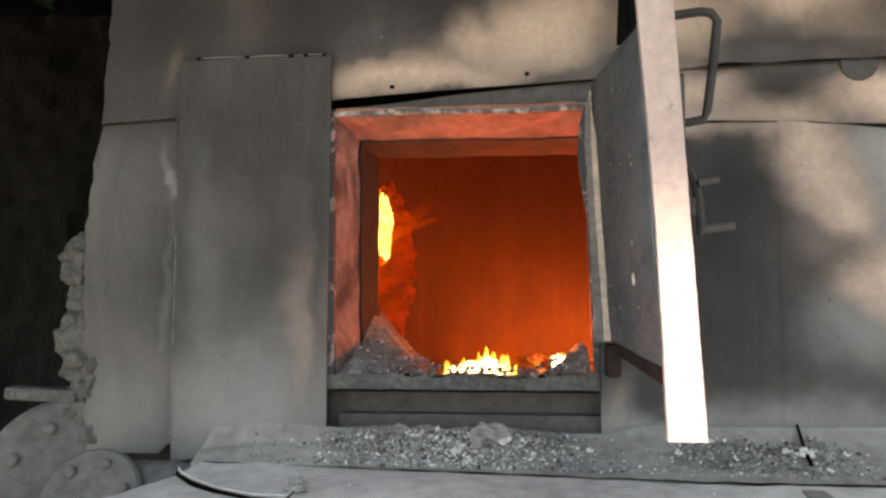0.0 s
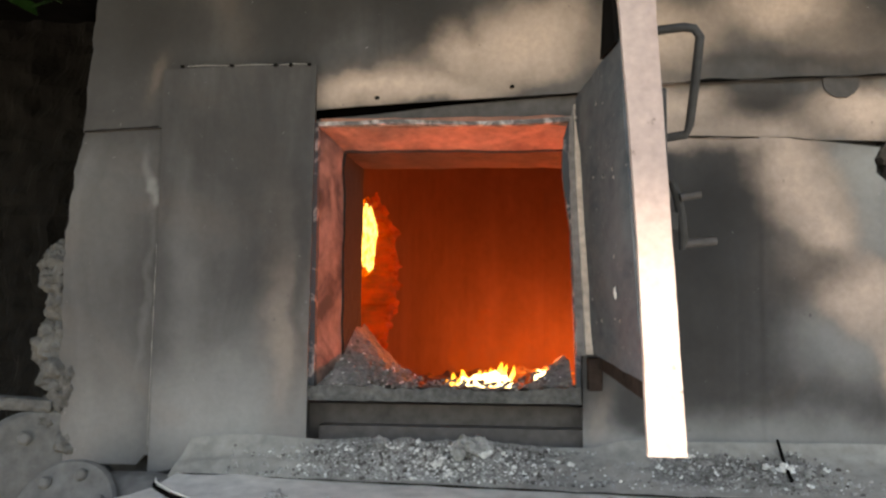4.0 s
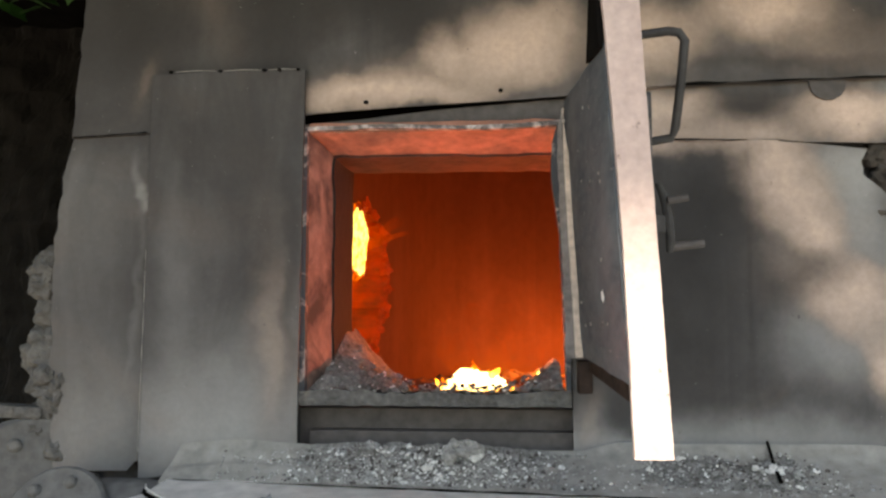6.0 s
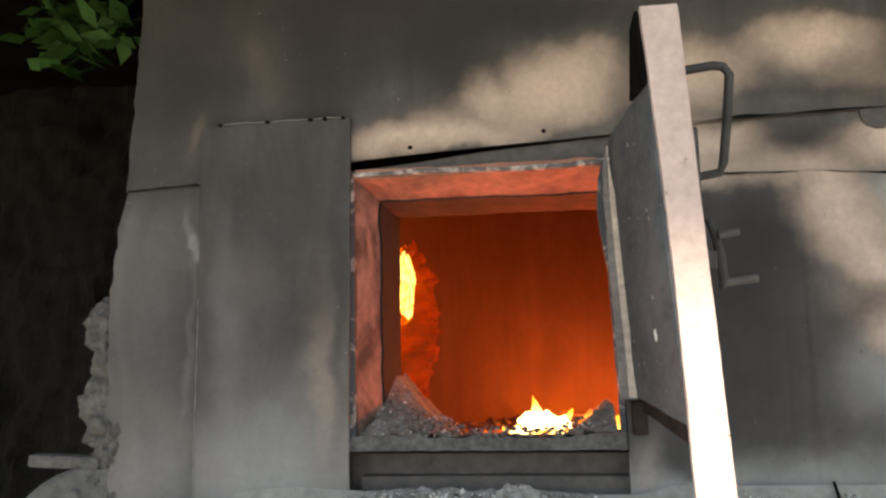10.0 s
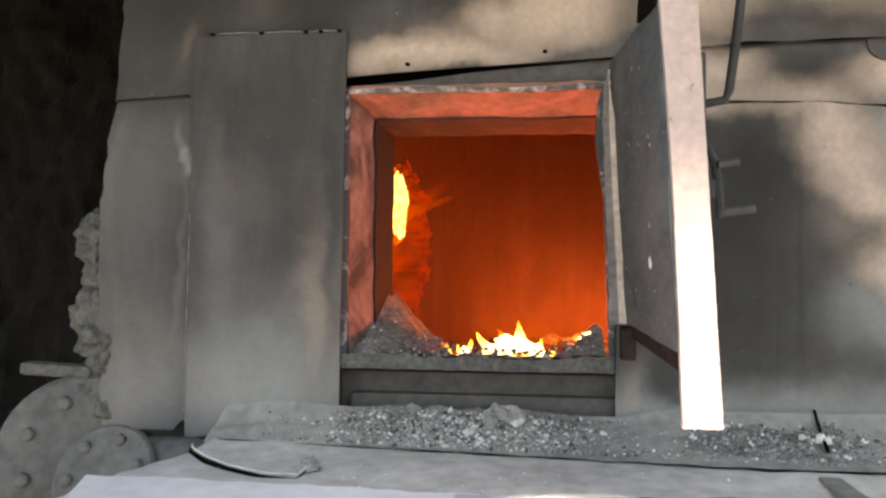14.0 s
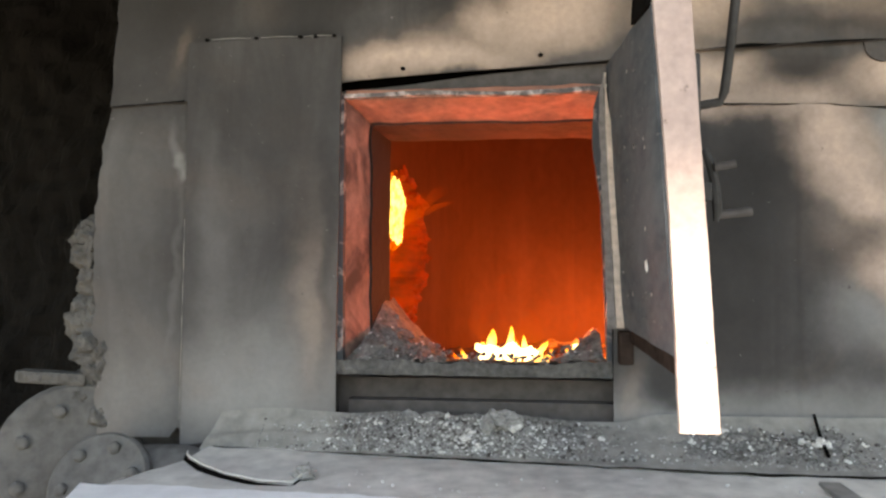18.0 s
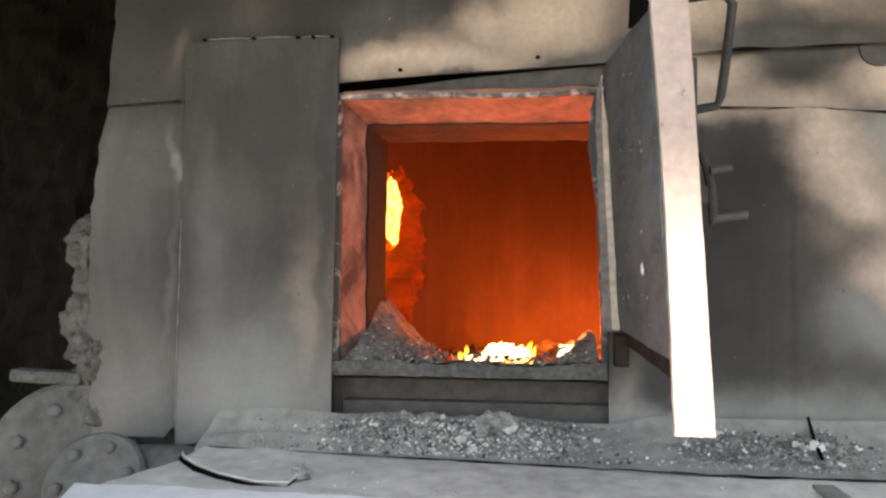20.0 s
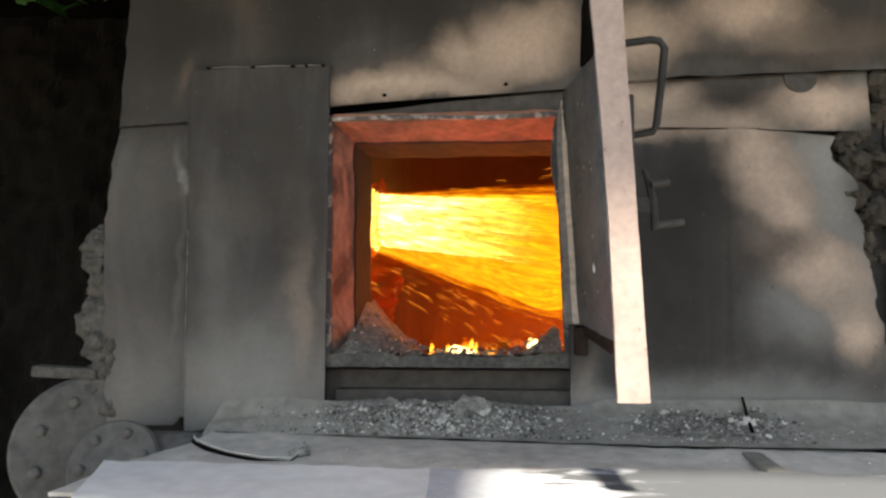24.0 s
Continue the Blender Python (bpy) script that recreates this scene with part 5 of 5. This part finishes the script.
# burning gas in the mouth of the port, and a lick of flame beside it
glow = lump(1.0, 7, 5, 0.25)
for v in glow.verts:
    k = 1 + 0.10 * noise.noise(v.co * 6) + 0.06 * noise.noise(v.co * 17)
    v.co = Vector((v.co.x * 0.015, v.co.y * 0.052 * k, v.co.z * 0.098 * k))
smooth(solo("port_flame", glow, PORT_FIRE, "bright yellow fire standing in the burner port", "flame", at=PORT @ pose(0.005, -0.062, 0.088)))

halo = lump(1.0, 12, 4, 0.25)
for v in halo.verts:
    v.co = Vector((v.co.x * 0.012, v.co.y * 0.066, v.co.z * 0.118))
smooth(solo("port_glow", halo, PORT_EDGE, "red fringe of the fire in the burner port", "flame", at=PORT @ pose(-0.002, -0.058, 0.082)))

LICKS = []
for k, (l, w, dy, dz, tilt) in enumerate(((0.19, 0.020, -0.03, 0.05, 48), (0.15, 0.012, -0.02, 0.05, 60))):
    lick = solo("flame_lick", tongue(l, w, k + 3.3, 0.25, 0.15), LICK, "orange lick of flame blown out of the burner port", "flame", "licks at the port")
    smooth(lick)
    LICKS.append((lick, dy, dz, tilt))

SPARKS = []
r = random.Random(77)
dart = [rod([(-l, 0, 0.0), (-0.3 * l, 0, c), (0.4 * l, 0, c), (l, 0, -c)], [0.0001, 0.00038, 0.00038, 0.0001], 5) for l, c in ((0.005, 0.0005), (0.009, 0.0014), (0.013, 0.0))]
first = [part("spark", bm, SPARK, None) for bm in dart]
for k in range(110):
    sp = first[k] if k < 3 else new("spark", first[k % 3].data)
    tagged(sp, "thin orange spark flying in the fire jet", "spark", "sparks in the jet")
    SPARKS.append((sp, r.uniform(0.4, 0.8), r.random(), r.uniform(-1, 1), r.uniform(-1.25, 0.9), 20.5 + 1.4 * r.random() ** 0.7, r.uniform(-55, 55)))


long_dart = [rod([(-l, 0, 0.0), (0, 0, 0.15 * l), (0.6 * l, 0, 0.0), (l, 0, -0.35 * l)], [0.0002, 0.0007, 0.0006, 0.0002], 5) for l in (0.007, 0.012, 0.019)]
lead = [part("fire_streak", bm, SPARK, None) for bm in long_dart]
for k in range(90):
    sp = lead[k] if k < 3 else new("fire_streak", lead[k % 3].data)
    tagged(sp, "short orange streak of burning dust at the jet's edge", "fire streak", "streaks round the jet")
    a = r.uniform(0, 2 * math.pi)
    up = -1.75 + 1.0 * r.random() if k % 4 else 0.70 + 0.4 * r.random()
    SPARKS.append((sp, r.uniform(0.5, 0.9), r.random(), 0.5 * math.cos(a), up, 22.1 + 0.6 * r.random(), r.uniform(-20, 20)))


def motions():
    """Everything that moves: tongues of flame and the burner jet."""
    # in millimetres, every half second: the main clump's place, width and height, then place and height of the side and corner clumps
    main_x = (264, 317, 314, 300, 290, 310, 304, 305, 312, 331, 324, 286, 305, 305, 291, 289, 270, 304, 303, 280, 337, 307, 316, 298, 285, 296, 280, 274, 305, 307, 304, 282, 286, 284, 317, 279, 290, 300, 305, 285, 290, 281, 235, 294, 254, 262, 216, 232, 263)
    main_w = (138, 138, 155, 155, 135, 150, 155, 155, 129, 155, 103, 120, 138, 103, 103, 69, 60, 69, 86, 73, 150, 110, 115, 125, 120, 132, 130, 128, 128, 92, 110, 82, 110, 92, 110, 73, 150, 130, 130, 124, 117, 90, 63, 90, 62, 44, 60, 47, 47)
    main_h = (48, 60, 60, 48, 55, 45, 52, 48, 43, 65, 43, 55, 77, 55, 31, 41, 43, 43, 31, 55, 82, 66, 96, 75, 66, 58, 67, 64, 73, 55, 64, 55, 73, 70, 40, 64, 70, 98, 76, 60, 68, 50, 60, 45, 46, 44, 48, 28, 16)
    side_x = (204, 196, 211, 240, 235, 230, 224, 219, 252, 271, 238, 204, 245, 245, 231, 229, 210, 214, 216, 220, 277, 247, 256, 238, 232, 226, 220, 214, 192, 247, 254, 222, 213, 224, 226, 219, 230, 240, 235, 230, 226, 221, 307, 214, 214, 202, 206, 202, 203)
    side_h = (17, 21, 21, 0, 8, 16, 23, 31, 0, 0, 60, 26, 0, 0, 0, 0, 0, 26, 31, 0, 0, 0, 0, 0, 10, 18, 6, 0, 27, 0, 66, 0, 18, 0, 37, 0, 0, 0, 14, 20, 8, 0, 31, 22, 0, 0, 0, 0, 0)
    corner_x = (423, 440, 450, 450, 445, 440, 445, 450, 419, 433, 409, 414, 446, 450, 444, 405, 452, 418, 380, 385, 450, 440, 415, 442, 445, 448, 450, 450, 450, 450, 452, 416, 452, 424, 452, 440, 442, 434, 430, 426, 421, 417, 446, 443, 425, 440, 440, 450, 424)
    corner_h = (24, 0, 10, 38, 34, 20, 25, 21, 14, 24, 55, 34, 38, 41, 43, 17, 43, 21, 17, 27, 18, 0, 33, 27, 30, 22, 38, 60, 46, 37, 66, 51, 72, 33, 51, 22, 18, 18, 25, 32, 20, 26, 40, 16, 25, 16, 0, 22, 14)
    tables = {"main": (main_x, main_h), "side": (side_x, side_h), "corner": (corner_x, corner_h)}
    for fl, clump, place_in, y, r in FLAMES:
        xs, hs = tables[clump]
        rows = []
        for k in range(97):
            i, j = k // 2, min(48, (k + 1) // 2)
            wide = 0.68 * (main_w[i] + main_w[j]) / 2000 if clump == "main" else 0.030
            tall = 0.70 * (hs[i] + hs[j]) / 2000
            x = (xs[i] + xs[j]) / 2000 + place_in * wide + r.uniform(-0.008, 0.008)
            rest = 1.085 if clump == "corner" else 1.062
            z = rest - 0.116 + tall * (1.0 - 2.2 * place_in ** 2) * r.uniform(-0.35, 0.98)
            rows.append((k * 0.25, pose(x, y - (0.14 if clump == "corner" else 0.0), min(z, rest - 0.02), 0, r.uniform(-20, 20), 0)))
        walk(fl, rows)
    for fl, clump, place_in, y, r in BEDS:
        xs, hs = tables[clump]
        rows = []
        for k in range(97):
            i, j = k // 2, min(48, (k + 1) // 2)
            wide = 0.68 * (main_w[i] + main_w[j]) / 2000 if clump == "main" else 0.03
            tall = 0.85 * (hs[i] + hs[j]) / 2000
            rest = 1.092 if clump == "corner" else 1.060
            up = -0.022 + 0.55 * tall * (1 - 1.5 * place_in ** 2) * r.uniform(0.5, 1.1)
            rows.append((k * 0.25, pose((xs[i] + xs[j]) / 2000 + place_in * wide + r.uniform(-0.006, 0.006), y - (0.14 if clump == "corner" else 0.0), rest + min(0.016, up), 0, r.uniform(-25, 25), 0)))
        walk(fl, rows)
    for hz, i in HAZES:
        walk(hz, [(k * 0.5, pose(main_x[k] / 1000 + 0.03 * i, 0.44 + 0.04 * i, 0.965 + 0.0007 * main_h[k])) for k in range(49)])
    # how far the licks stand out of the port, 0 to 1, every half second
    out = (9, 5, 4, 7, 3, 2, 5, 9, 5, 2, 1, 6, 8, 7, 3, 1, 9, 9, 3, 5, 6, 3, 9, 6, 5, 4, 7, 4, 9, 5, 4, 9, 8, 4, 2, 9, 9, 4, 5, 3, 5, 1, 0, 0, 0, 0, 0, 0, 0)
    for lick, dy, dz, tilt in LICKS:
        walk(lick, [(k * 0.5, PORT @ pose(-0.16 + 0.018 * q, dy, dz + 0.003 * (q % 3), 0, tilt - 1.5 * (q % 5), 0)) for k, q in enumerate(out)])
    for j, start, end, roll in JETS:
        dip = 6.5 if j.name.startswith("jet_core") else 10.9
        rows = [(t, PORT @ pose(-0.66, 0, 0.085, 0, dip, 0) @ pose(0, 0, 0, roll)) for t in (0, 8, 16, 20, 21, start - 0.2, start - 0.1, start - 0.05, start)]
        for i in (0.33, 0.66, 1.0):
            rows.append((start + (end - start) * i, PORT @ pose(-0.66 + 0.66 * i, 0, 0.085, 0, dip, 0) @ pose(0, 0, 0, roll)))
        r = random.Random(int(start * 10))
        t = end + 0.1
        while t < 24.15:
            rows.append((t, PORT @ pose(r.uniform(-0.02, 0.0), 0, 0.085 + r.uniform(-0.006, 0.006), 0, dip + r.uniform(-1, 1), 0) @ pose(0, 0, 0, roll + r.uniform(-8, 8))))
            t += 0.1
        walk(j, rows)
    for sp, speed, phase, side, up, start, slant in SPARKS:
        rows = [(t, PORT @ pose(-0.5, 0.08 * side, 0.08 * up)) for t in (0, 10, 20, start - 0.2, start - 0.1, start)]
        t = start + 0.1
        while t < 24.15:
            q = ((t - start) * speed * 1.6 + phase) % 1.0
            x = -0.16 + 0.72 * q if start > 21.4 else 0.16 + 0.36 * q
            spread = 0.06 + 0.15 * q
            rows.append((t, PORT @ pose(x, spread * side, (0.085 if start > 21.4 else -0.06) - 0.10 * q + spread * up, 0, 10 - 25 * up * q + slant * q, 0)))
            t += 0.1
        walk(sp, rows)

motions()
